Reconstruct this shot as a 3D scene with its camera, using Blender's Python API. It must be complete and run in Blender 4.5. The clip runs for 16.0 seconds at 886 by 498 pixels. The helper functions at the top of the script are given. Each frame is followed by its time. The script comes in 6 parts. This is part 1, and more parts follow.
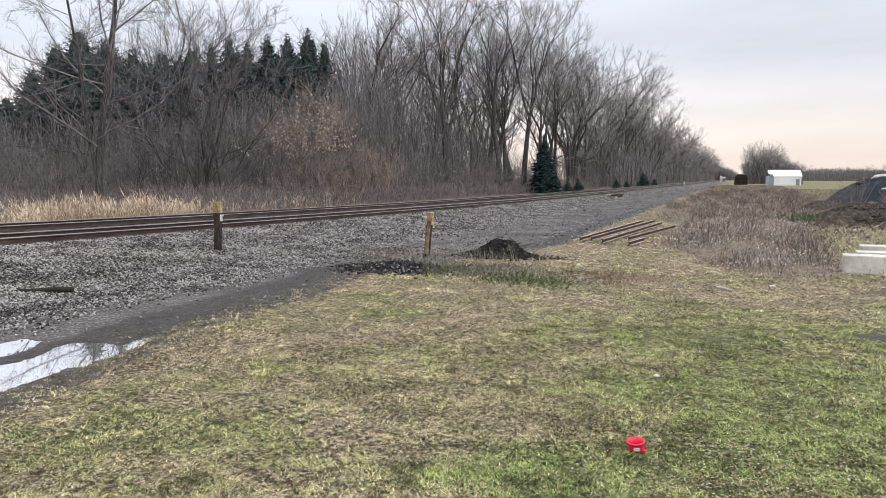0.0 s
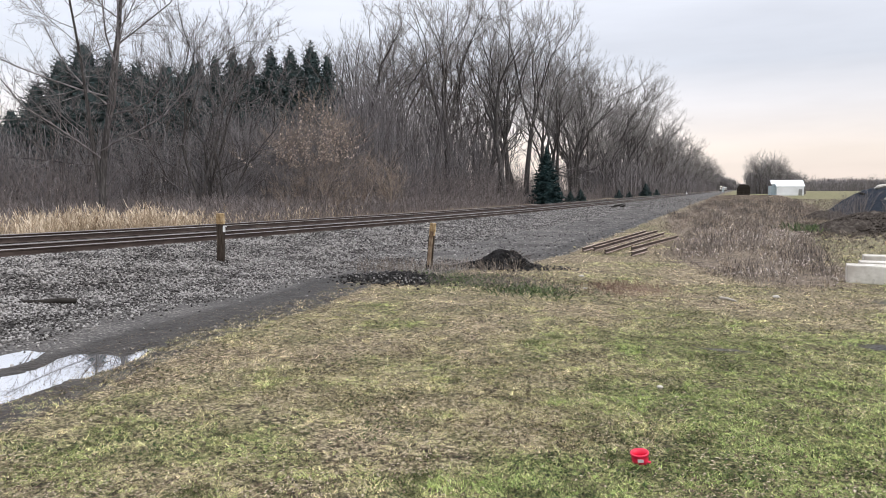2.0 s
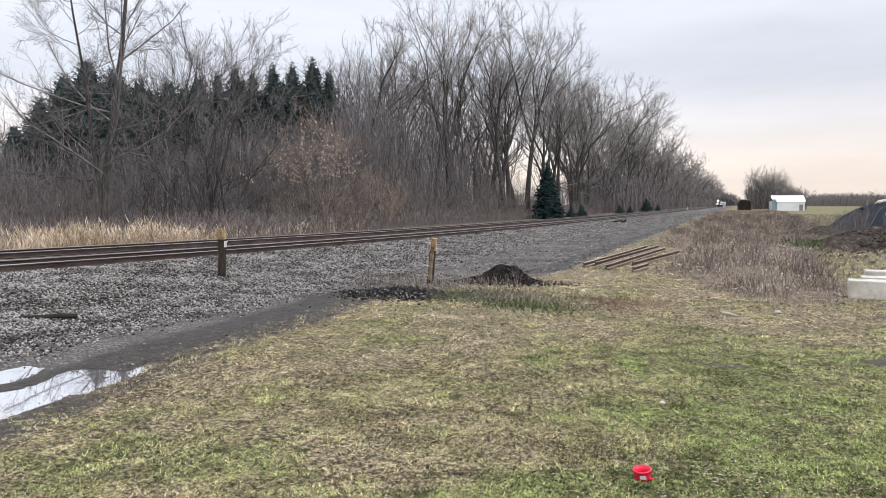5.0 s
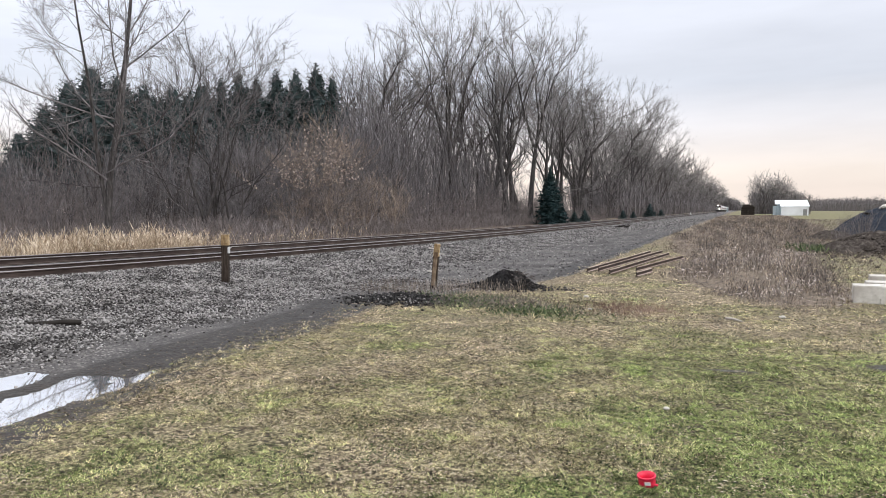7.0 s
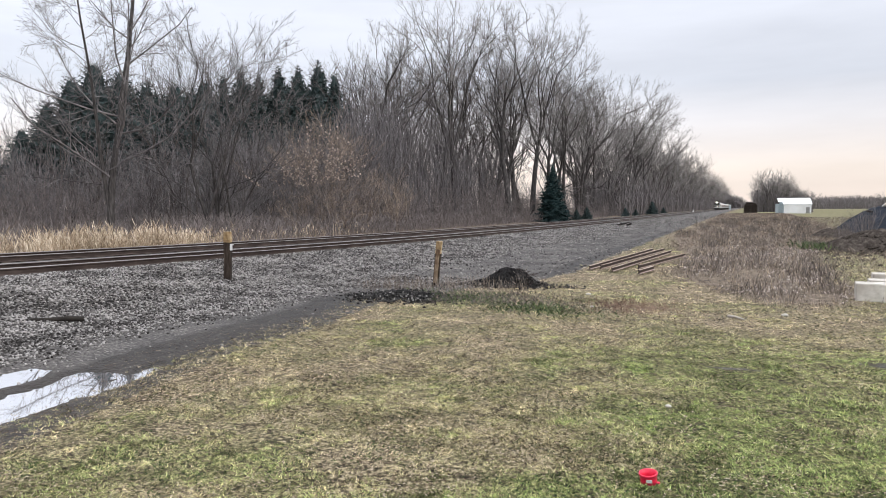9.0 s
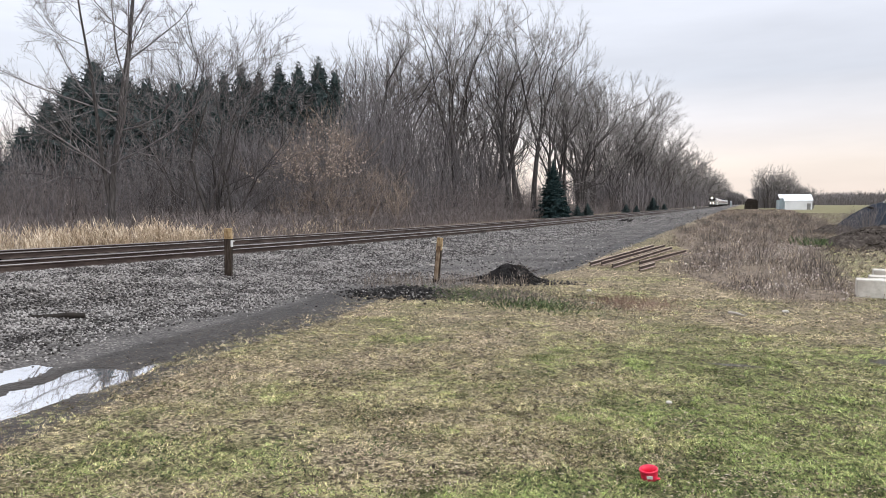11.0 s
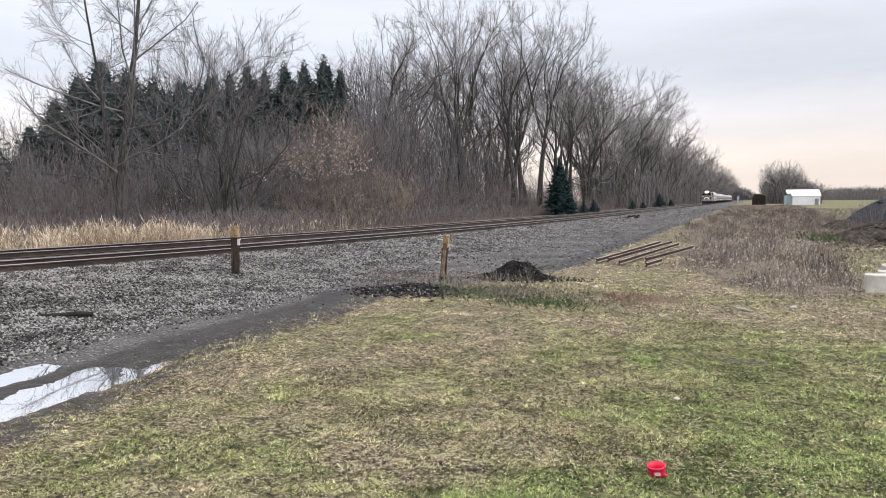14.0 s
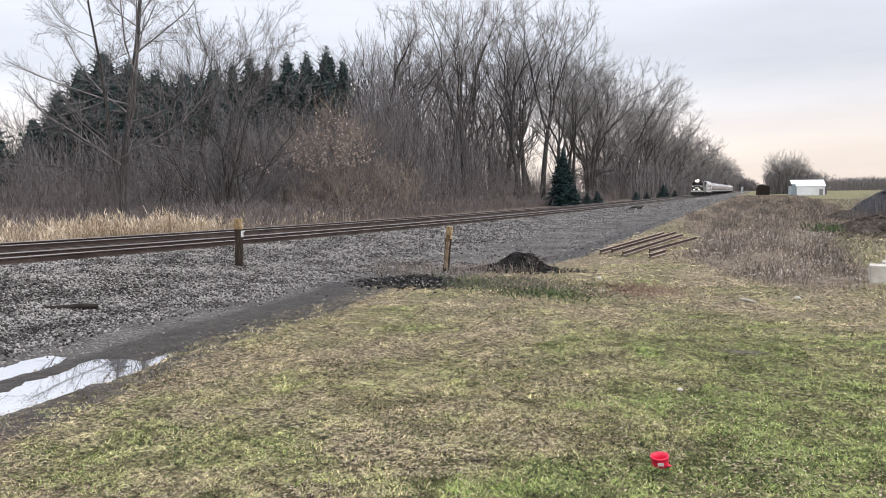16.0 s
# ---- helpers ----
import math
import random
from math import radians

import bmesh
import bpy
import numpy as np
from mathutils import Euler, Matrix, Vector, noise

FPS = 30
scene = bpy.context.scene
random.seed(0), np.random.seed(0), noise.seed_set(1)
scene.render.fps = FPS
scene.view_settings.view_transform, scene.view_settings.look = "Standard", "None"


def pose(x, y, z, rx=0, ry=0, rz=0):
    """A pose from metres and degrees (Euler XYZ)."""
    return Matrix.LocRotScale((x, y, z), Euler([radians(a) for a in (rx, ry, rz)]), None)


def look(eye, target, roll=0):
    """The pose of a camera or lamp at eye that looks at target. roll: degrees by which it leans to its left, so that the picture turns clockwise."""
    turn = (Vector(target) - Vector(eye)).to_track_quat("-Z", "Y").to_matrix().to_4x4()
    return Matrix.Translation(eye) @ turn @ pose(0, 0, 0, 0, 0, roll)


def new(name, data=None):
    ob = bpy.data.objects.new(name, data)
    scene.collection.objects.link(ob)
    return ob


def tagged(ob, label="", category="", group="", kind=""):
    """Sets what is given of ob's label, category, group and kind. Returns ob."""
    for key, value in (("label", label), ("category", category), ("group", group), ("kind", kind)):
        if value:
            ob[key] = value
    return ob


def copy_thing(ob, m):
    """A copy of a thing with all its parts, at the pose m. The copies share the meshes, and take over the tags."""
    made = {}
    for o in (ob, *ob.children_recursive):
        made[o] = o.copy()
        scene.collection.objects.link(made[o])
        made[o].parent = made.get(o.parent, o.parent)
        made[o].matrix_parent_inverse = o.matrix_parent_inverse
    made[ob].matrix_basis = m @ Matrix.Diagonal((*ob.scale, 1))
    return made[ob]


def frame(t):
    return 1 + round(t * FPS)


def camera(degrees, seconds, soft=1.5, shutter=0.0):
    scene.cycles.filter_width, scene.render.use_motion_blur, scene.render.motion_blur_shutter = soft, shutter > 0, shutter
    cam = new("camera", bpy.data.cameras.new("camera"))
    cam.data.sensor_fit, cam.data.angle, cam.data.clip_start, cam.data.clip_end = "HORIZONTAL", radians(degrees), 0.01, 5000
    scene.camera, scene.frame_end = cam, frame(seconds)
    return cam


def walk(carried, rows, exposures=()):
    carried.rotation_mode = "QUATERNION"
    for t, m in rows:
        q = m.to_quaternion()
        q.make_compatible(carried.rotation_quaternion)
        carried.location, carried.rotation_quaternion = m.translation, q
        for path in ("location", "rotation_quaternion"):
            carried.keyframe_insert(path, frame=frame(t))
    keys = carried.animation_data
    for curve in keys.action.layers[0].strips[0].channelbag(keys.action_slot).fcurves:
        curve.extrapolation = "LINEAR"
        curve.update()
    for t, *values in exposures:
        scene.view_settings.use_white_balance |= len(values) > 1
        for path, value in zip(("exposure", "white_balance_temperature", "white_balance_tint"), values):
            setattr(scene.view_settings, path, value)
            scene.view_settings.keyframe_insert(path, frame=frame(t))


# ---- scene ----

EYE = (0.0, 0.0, 2.0)
cam = camera(65.03, 16.0, soft=0.68)


def eye_pose(turn, tilt, lean):
    """A standing camera: degrees turned left of the track, tilted up, and leaned."""
    m = Matrix.Translation(EYE) @ Matrix.Rotation(radians(turn), 4, "Z") @ Matrix.Rotation(radians(90 + tilt), 4, "X")
    return m @ Matrix.Rotation(radians(lean), 4, "Z")


walk(cam, [
    (0, eye_pose(22.853, -5.757, 0.000)),
    (0.5, eye_pose(22.905, -5.684, -0.016)),
    (1, eye_pose(22.969, -5.448, -0.072)),
    (1.5, eye_pose(23.035, -5.158, -0.109)),
    (2, eye_pose(23.064, -4.879, -0.117)),
    (2.5, eye_pose(23.064, -4.648, -0.088)),
    (3, eye_pose(23.049, -4.456, -0.112)),
    (3.5, eye_pose(23.045, -4.290, -0.101)),
    (4, eye_pose(23.050, -4.064, -0.099)),
    (6.5, eye_pose(23.343, -3.205, -0.240)),
    (7, eye_pose(23.413, -3.168, -0.252)),
    (7.5, eye_pose(23.463, -3.176, -0.231)),
    (8, eye_pose(23.515, -3.217, -0.209)),
    (8.5, eye_pose(23.563, -3.290, -0.211)),
    (9, eye_pose(23.584, -3.383, -0.174)),
    (11.5, eye_pose(23.651, -3.691, -0.210)),
    (12, eye_pose(23.692, -3.665, -0.238)),
    (12.5, eye_pose(23.784, -3.669, -0.289)),
    (13, eye_pose(23.898, -3.714, -0.362)),
    (13.5, eye_pose(24.038, -3.781, -0.441)),
    (14, eye_pose(24.164, -3.896, -0.521)),
    (14.5, eye_pose(24.272, -4.059, -0.606)),
    (15, eye_pose(24.374, -4.256, -0.666)),
    (15.5, eye_pose(24.421, -4.459, -0.679)),
    (16, eye_pose(24.444, -4.598, -0.676)),
])

# ------------------------------------------------------------------ light
world = bpy.data.worlds.new("overcast_sky")
scene.world = world
world.use_nodes = True


def build_sky():
    nt = world.node_tree
    nt.nodes.clear()
    N, L = nt.nodes.new, nt.links.new
    out, bg = N("ShaderNodeOutputWorld"), N("ShaderNodeBackground")
    sky = N("ShaderNodeTexSky")
    sky.sky_type, sky.sun_disc = "NISHITA", False
    sky.sun_elevation, sky.sun_rotation = radians(39), radians(106)
    tc, sep = N("ShaderNodeTexCoord"), N("ShaderNodeSeparateXYZ")
    L(tc.outputs["Generated"], sep.inputs[0])
    ramp = N("ShaderNodeValToRGB")
    e = ramp.color_ramp.elements
    e[0].position, e[0].color = 0.0, (0.93, 0.80, 0.73, 1)
    e[1].position, e[1].color = 1.0, (0.80, 0.83, 0.90, 1)
    for pos, c in ((0.05, (0.94, 0.83, 0.76, 1)), (0.11, (0.85, 0.82, 0.84, 1)), (0.165, (0.70, 0.725, 0.80, 1)), (0.24, (0.76, 0.785, 0.865, 1)), (0.36, (0.78, 0.81, 0.90, 1))):
        s = e.new(pos)
        s.color = c
    L(sep.outputs["Z"], ramp.inputs[0])
    # cloud sheet: long soft streaks
    mp, nz = N("ShaderNodeMapping"), N("ShaderNodeTexNoise")
    mp.inputs["Scale"].default_value = (1.2, 1.2, 7.0)
    nz.inputs["Scale"].default_value, nz.inputs["Detail"].default_value, nz.inputs["Roughness"].default_value = 1.6, 5, 0.55
    L(tc.outputs["Generated"], mp.inputs[0])
    L(mp.outputs[0], nz.inputs["Vector"])
    mr = N("ShaderNodeMapRange")
    mr.inputs[1].default_value, mr.inputs[2].default_value = 0.3, 0.7
    mr.inputs[3].default_value, mr.inputs[4].default_value = 0.90, 1.10
    L(nz.outputs["Fac"], mr.inputs[0])
    # an overcast sky is brighter overhead, and thinner to the left of the line
    up = N("ShaderNodeMapRange")
    up.inputs[1].default_value, up.inputs[2].default_value, up.inputs[3].default_value, up.inputs[4].default_value = 0.35, 1.0, 1.0, 2.6
    L(sep.outputs["Z"], up.inputs[0])
    side = N("ShaderNodeMapRange")
    side.inputs[1].default_value, side.inputs[2].default_value, side.inputs[3].default_value, side.inputs[4].default_value = 0.1, -0.75, 1.0, 1.16
    L(sep.outputs["X"], side.inputs[0])
    m1, m2 = N("ShaderNodeMath"), N("ShaderNodeMath")
    m1.operation = m2.operation = "MULTIPLY"
    L(mr.outputs[0], m1.inputs[0]), L(up.outputs[0], m1.inputs[1])
    L(m1.outputs[0], m2.inputs[0]), L(side.outputs[0], m2.inputs[1])
    vm = N("ShaderNodeVectorMath")
    vm.operation = "SCALE"
    L(ramp.outputs[0], vm.inputs[0]), L(m2.outputs[0], vm.inputs["Scale"])
    sc = N("ShaderNodeVectorMath")
    sc.operation = "SCALE"
    sc.inputs["Scale"].default_value = 0.012
    L(sky.outputs[0], sc.inputs[0])
    add = N("ShaderNodeVectorMath")
    L(vm.outputs[0], add.inputs[0]), L(sc.outputs[0], add.inputs[1])
    L(add.outputs[0], bg.inputs["Color"])
    bg.inputs["Strength"].default_value = 1.0
    L(bg.outputs[0], out.inputs[0])


build_sky()
sun = new("sun", bpy.data.lights.new("sun", "SUN"))
sun.data.energy, sun.data.angle, sun.data.color = 1.2, radians(14), (1.0, 0.96, 0.90)
sun.matrix_world = look((28, -8, 24), (0, 0, 0))
scene.view_settings.exposure = 0.0


# ------------------------------------------------------------------ materials
def mat(name, stops, scale=8.0, detail=6.0, rough=0.85, metal=0.0, bump=0.3, bump_scale=None, per="", spread=0.12, stain=None, stain_scale=0.7, stretch=(1, 1, 1), bump_dist=0.02, spec=None):
    """Two-scale procedural surface: noise through colour stops, a wider stain, fine relief, and variation per object or per island."""
    m = bpy.data.materials.new(name)
    m.use_nodes = True
    nt = m.node_tree
    N, L = nt.nodes.new, nt.links.new
    b = nt.nodes["Principled BSDF"]
    b.inputs["Roughness"].default_value, b.inputs["Metallic"].default_value = rough, metal
    b.inputs["Specular IOR Level"].default_value = spec if spec is not None else (0.5 if rough < 0.6 else 0.12)
    tc, mp = N("ShaderNodeTexCoord"), N("ShaderNodeMapping")
    mp.inputs["Scale"].default_value = stretch
    L(tc.outputs["Object"], mp.inputs[0])
    nz = N("ShaderNodeTexNoise")
    nz.inputs["Scale"].default_value, nz.inputs["Detail"].default_value, nz.inputs["Roughness"].default_value = scale, detail, 0.62
    L(mp.outputs[0], nz.inputs["Vector"])
    ramp = N("ShaderNodeValToRGB")
    e = ramp.color_ramp.elements
    n = len(stops)
    e[0].position, e[0].color = 0.3, (*stops[0], 1)
    e[1].position, e[1].color = 0.7, (*stops[-1], 1)
    for i in range(1, n - 1):
        e.new(0.3 + 0.4 * i / (n - 1)).color = (*stops[i], 1)
    fac = nz.outputs["Fac"]
    if per:
        src = N("ShaderNodeNewGeometry").outputs["Random Per Island"] if per == "island" else N("ShaderNodeObjectInfo").outputs["Random"]
        mr = N("ShaderNodeMapRange")
        mr.inputs[3].default_value, mr.inputs[4].default_value = -spread, spread
        L(src, mr.inputs[0])
        ad = N("ShaderNodeMath")
        L(fac, ad.inputs[0]), L(mr.outputs[0], ad.inputs[1])
        fac = ad.outputs[0]
    L(fac, ramp.inputs[0])
    col = ramp.outputs[0]
    if stain:
        n2 = N("ShaderNodeTexNoise")
        n2.inputs["Scale"].default_value, n2.inputs["Detail"].default_value = stain_scale, 4
        L(tc.outputs["Object"], n2.inputs["Vector"])
        r2 = N("ShaderNodeMapRange")
        r2.inputs[1].default_value, r2.inputs[2].default_value = 0.45, 0.68
        L(n2.outputs["Fac"], r2.inputs[0])
        mx = N("ShaderNodeMixRGB")
        mx.inputs[2].default_value = (*stain, 1)
        L(r2.outputs[0], mx.inputs[0]), L(col, mx.inputs[1])
        col = mx.outputs[0]
    L(col, b.inputs["Base Color"])
    if bump:
        n3 = N("ShaderNodeTexNoise")
        n3.inputs["Scale"].default_value, n3.inputs["Detail"].default_value = bump_scale or scale * 3, 5
        L(mp.outputs[0], n3.inputs["Vector"])
        bp = N("ShaderNodeBump")
        bp.inputs["Strength"].default_value, bp.inputs["Distance"].default_value = bump, bump_dist
        L(n3.outputs["Fac"], bp.inputs["Height"])
        L(bp.outputs[0], b.inputs["Normal"])
    return m


M = {
    "bark_grey": mat("bark_grey", [(0.030, 0.026, 0.024), (0.070, 0.061, 0.056), (0.145, 0.128, 0.117)], 3, stretch=(4, 4, 0.6), per="object", spread=0.15),
    "twig_grey": mat("twig_grey", [(0.094, 0.085, 0.085), (0.185, 0.169, 0.167), (0.30, 0.276, 0.270)], 2, bump=0, per="island", spread=0.12),
    "twig_edge": mat("twig_edge", [(0.13, 0.121, 0.117), (0.245, 0.228, 0.218), (0.38, 0.36, 0.345)], 2, bump=0, per="island", spread=0.12),
    "twig_thicket": mat("twig_thicket", [(0.085, 0.078, 0.080), (0.165, 0.152, 0.154), (0.28, 0.26, 0.26)], 2, bump=0, per="island", spread=0.14),
    "twig_brown": mat("twig_brown", [(0.098, 0.085, 0.081), (0.188, 0.163, 0.156), (0.31, 0.272, 0.258)], 2, bump=0, per="island", spread=0.15),
    "twig_pale": mat("twig_pale", [(0.15, 0.122, 0.102), (0.28, 0.226, 0.184), (0.46, 0.38, 0.31)], 2, bump=0, per="island", spread=0.15),
    "needle_dark": mat("needle_dark", [(0.027, 0.042, 0.043), (0.048, 0.069, 0.069), (0.076, 0.100, 0.096)], 2, bump=0, per="island", spread=0.10, rough=0.7),
    "needle_blue": mat("needle_blue", [(0.011, 0.024, 0.025), (0.023, 0.045, 0.046), (0.052, 0.082, 0.082)], 2, bump=0, per="island", spread=0.15, rough=0.7),
    "green_leafy": mat("green_leafy", [(0.040, 0.060, 0.030), (0.085, 0.125, 0.055), (0.19, 0.23, 0.11)], 3, bump=0, per="island", spread=0.2),
    "bark_dark": mat("bark_dark", [(0.030, 0.027, 0.026), (0.068, 0.062, 0.060), (0.135, 0.125, 0.12)], 3, stretch=(4, 4, 0.6)),
    "asphalt": mat("asphalt", [(0.018, 0.021, 0.027), (0.036, 0.041, 0.051), (0.065, 0.073, 0.086)], 5, spec=0.0, bump=0.5, bump_scale=12, bump_dist=0.05),
    "thatch": mat("thatch", [(0.018, 0.013, 0.009), (0.085, 0.066, 0.038), (0.22, 0.20, 0.085), (0.36, 0.31, 0.17), (0.62, 0.53, 0.37)], 1.3, bump=0, per="island", spread=0.24),
    "clover": mat("clover", [(0.022, 0.038, 0.016), (0.048, 0.080, 0.030), (0.10, 0.145, 0.052)], 2, bump=0, per="island", spread=0.2),
    "down": mat("down", [(0.36, 0.30, 0.26), (0.56, 0.48, 0.43), (0.78, 0.70, 0.64)], 2, bump=0, per="island", spread=0.2),
    "seed": mat("seed", [(0.34, 0.26, 0.22), (0.56, 0.46, 0.40), (0.76, 0.66, 0.58)], 2, bump=0, per="island", spread=0.2),
    "straw": mat("straw", [(0.26, 0.195, 0.135), (0.50, 0.40, 0.29), (0.76, 0.65, 0.51)], 0.6, bump=0, per="island", spread=0.2),
    "weed": mat("weed", [(0.088, 0.070, 0.058), (0.20, 0.164, 0.136), (0.45, 0.385, 0.32)], 0.5, bump=0, per="island", spread=0.2),
    "weed_dark": mat("weed_dark", [(0.075, 0.062, 0.056), (0.16, 0.135, 0.12), (0.30, 0.26, 0.225)], 0.5, bump=0, per="island", spread=0.2),
    "russet": mat("russet", [(0.12, 0.075, 0.058), (0.25, 0.165, 0.128), (0.44, 0.33, 0.26)], 0.5, bump=0, per="island", spread=0.2),
    "leaf": mat("leaf", [(0.07, 0.045, 0.03), (0.25, 0.18, 0.12), (0.56, 0.47, 0.36)], 3, bump=0, per="island", spread=0.25),
    "stone": mat("stone", [(0.027, 0.024, 0.0225), (0.125, 0.116, 0.110), (0.39, 0.367, 0.347)], 1.1, bump=0, per="island", spread=0.25),
    "coal": mat("coal", [(0.012, 0.011, 0.011), (0.032, 0.030, 0.029), (0.10, 0.095, 0.09)], 6, spec=0.02, bump=0.6, bump_scale=14, per="island", spread=0.15, bump_dist=0.05),
    "soil": mat("soil", [(0.030, 0.025, 0.021), (0.066, 0.055, 0.047), (0.13, 0.112, 0.097)], 4, spec=0.0, bump=0.8, bump_scale=9, bump_dist=0.08),
    "rust_lit_top": mat("rust_lit_top", [(0.20, 0.145, 0.115), (0.34, 0.26, 0.215), (0.50, 0.41, 0.35)], 5, bump=0.25, rough=0.8, stretch=(1, 0.25, 1), per="object", spread=0.08),
    "rail_head": mat("rail_head", [(0.20, 0.185, 0.175), (0.36, 0.335, 0.32)], 6, bump=0.05, rough=0.5, metal=0.4, stretch=(1, 0.1, 1)),
    "rail_web": mat("rail_web", [(0.034, 0.025, 0.022), (0.064, 0.048, 0.042), (0.11, 0.084, 0.073)], 3, bump=0.15, rough=0.8, stretch=(1, 0.3, 1)),
    "tie": mat("tie", [(0.028, 0.021, 0.017), (0.06, 0.046, 0.037), (0.12, 0.097, 0.08)], 4, bump=0.5, stretch=(0.5, 4, 4), per="object"),
    "post_dark": mat("post_dark", [(0.018, 0.014, 0.011), (0.045, 0.034, 0.027), (0.10, 0.078, 0.06)], 5, bump=0.6, stretch=(5, 5, 0.5), stain=(0.03, 0.022, 0.018), stain_scale=2.5),
    "post_top": mat("post_top", [(0.24, 0.15, 0.07), (0.46, 0.33, 0.18), (0.66, 0.53, 0.36)], 9, bump=0.5, stretch=(3, 3, 0.7), stain=(0.16, 0.10, 0.05), stain_scale=5),
    "post_face": mat("post_face", [(0.11, 0.075, 0.05), (0.24, 0.175, 0.12), (0.42, 0.33, 0.24)], 9, bump=0.5, stretch=(4, 4, 0.5), stain=(0.10, 0.06, 0.035), stain_scale=6),
    "concrete": mat("concrete", [(0.42, 0.39, 0.34), (0.57, 0.54, 0.48), (0.69, 0.66, 0.60)], 5, bump=0.3, stain=(0.42, 0.38, 0.33), stain_scale=1.6),
    "steel_white": mat("steel_white", [(0.76, 0.78, 0.80), (0.86, 0.87, 0.88)], 0.6, bump=0.1, rough=0.55, stain=(0.70, 0.71, 0.72), stain_scale=0.25),
    "steel_pale": mat("steel_pale", [(0.36, 0.43, 0.47), (0.47, 0.54, 0.57)], 0.6, bump=0.1, rough=0.6),
    "red": mat("red", [(0.66, 0.010, 0.045), (0.82, 0.03, 0.09)], 6, bump=0.05, rough=0.38),
    "wood_dark": mat("wood_dark", [(0.02, 0.016, 0.014), (0.05, 0.04, 0.034), (0.09, 0.075, 0.062)], 3, bump=0.5, per="object"),
    "black_paint": mat("black_paint", [(0.012, 0.012, 0.013), (0.03, 0.03, 0.031)], 2, bump=0.1, rough=0.5, stain=(0.05, 0.045, 0.04), stain_scale=0.6),
    "white_paint": mat("white_paint", [(0.62, 0.62, 0.62), (0.76, 0.76, 0.75)], 1, bump=0.05, rough=0.5, stain=(0.45, 0.43, 0.40), stain_scale=0.5),
    "silver": mat("silver", [(0.36, 0.38, 0.39), (0.50, 0.52, 0.53)], 1, bump=0.05, rough=0.42, metal=0.35, stain=(0.40, 0.40, 0.40), stain_scale=0.4),
    "maroon": mat("maroon", [(0.10, 0.022, 0.022), (0.16, 0.035, 0.032)], 1, bump=0.05, rough=0.5),
    "glass_dark": mat("glass_dark", [(0.012, 0.014, 0.017), (0.03, 0.034, 0.04)], 1, bump=0, rough=0.12),
    "under": mat("under", [(0.015, 0.013, 0.012), (0.04, 0.035, 0.03)], 3, bump=0.3),
    "grey_steel": mat("grey_steel", [(0.20, 0.20, 0.20), (0.34, 0.34, 0.33)], 4, bump=0.2, rough=0.5, metal=0.5),
}


def glow_material(name, colour, strength):
    m = bpy.data.materials.new(name)
    m.use_nodes = True
    b = m.node_tree.nodes["Principled BSDF"]
    b.inputs["Emission Color"].default_value = (*colour, 1)
    b.inputs["Emission Strength"].default_value = strength
    return m


M["headlight"] = glow_material("headlight", (1.0, 0.86, 0.60), 45)


def water_material():
    m = bpy.data.materials.new("puddle_water")
    m.use_nodes = True
    nt = m.node_tree
    N, L = nt.nodes.new, nt.links.new
    b = nt.nodes["Principled BSDF"]
    b.inputs["Base Color"].default_value = (0.86, 0.86, 0.88, 1)
    b.inputs["Metallic"].default_value = 0.9
    b.inputs["Roughness"].default_value = 0.02
    tc, nz, bp = N("ShaderNodeTexCoord"), N("ShaderNodeTexNoise"), N("ShaderNodeBump")
    nz.inputs["Scale"].default_value = 2.0
    bp.inputs["Strength"].default_value, bp.inputs["Distance"].default_value = 0.05, 0.002
    L(tc.outputs["Object"], nz.inputs["Vector"]), L(nz.outputs["Fac"], bp.inputs["Height"]), L(bp.outputs[0], b.inputs["Normal"])
    return m


M["water"] = water_material()


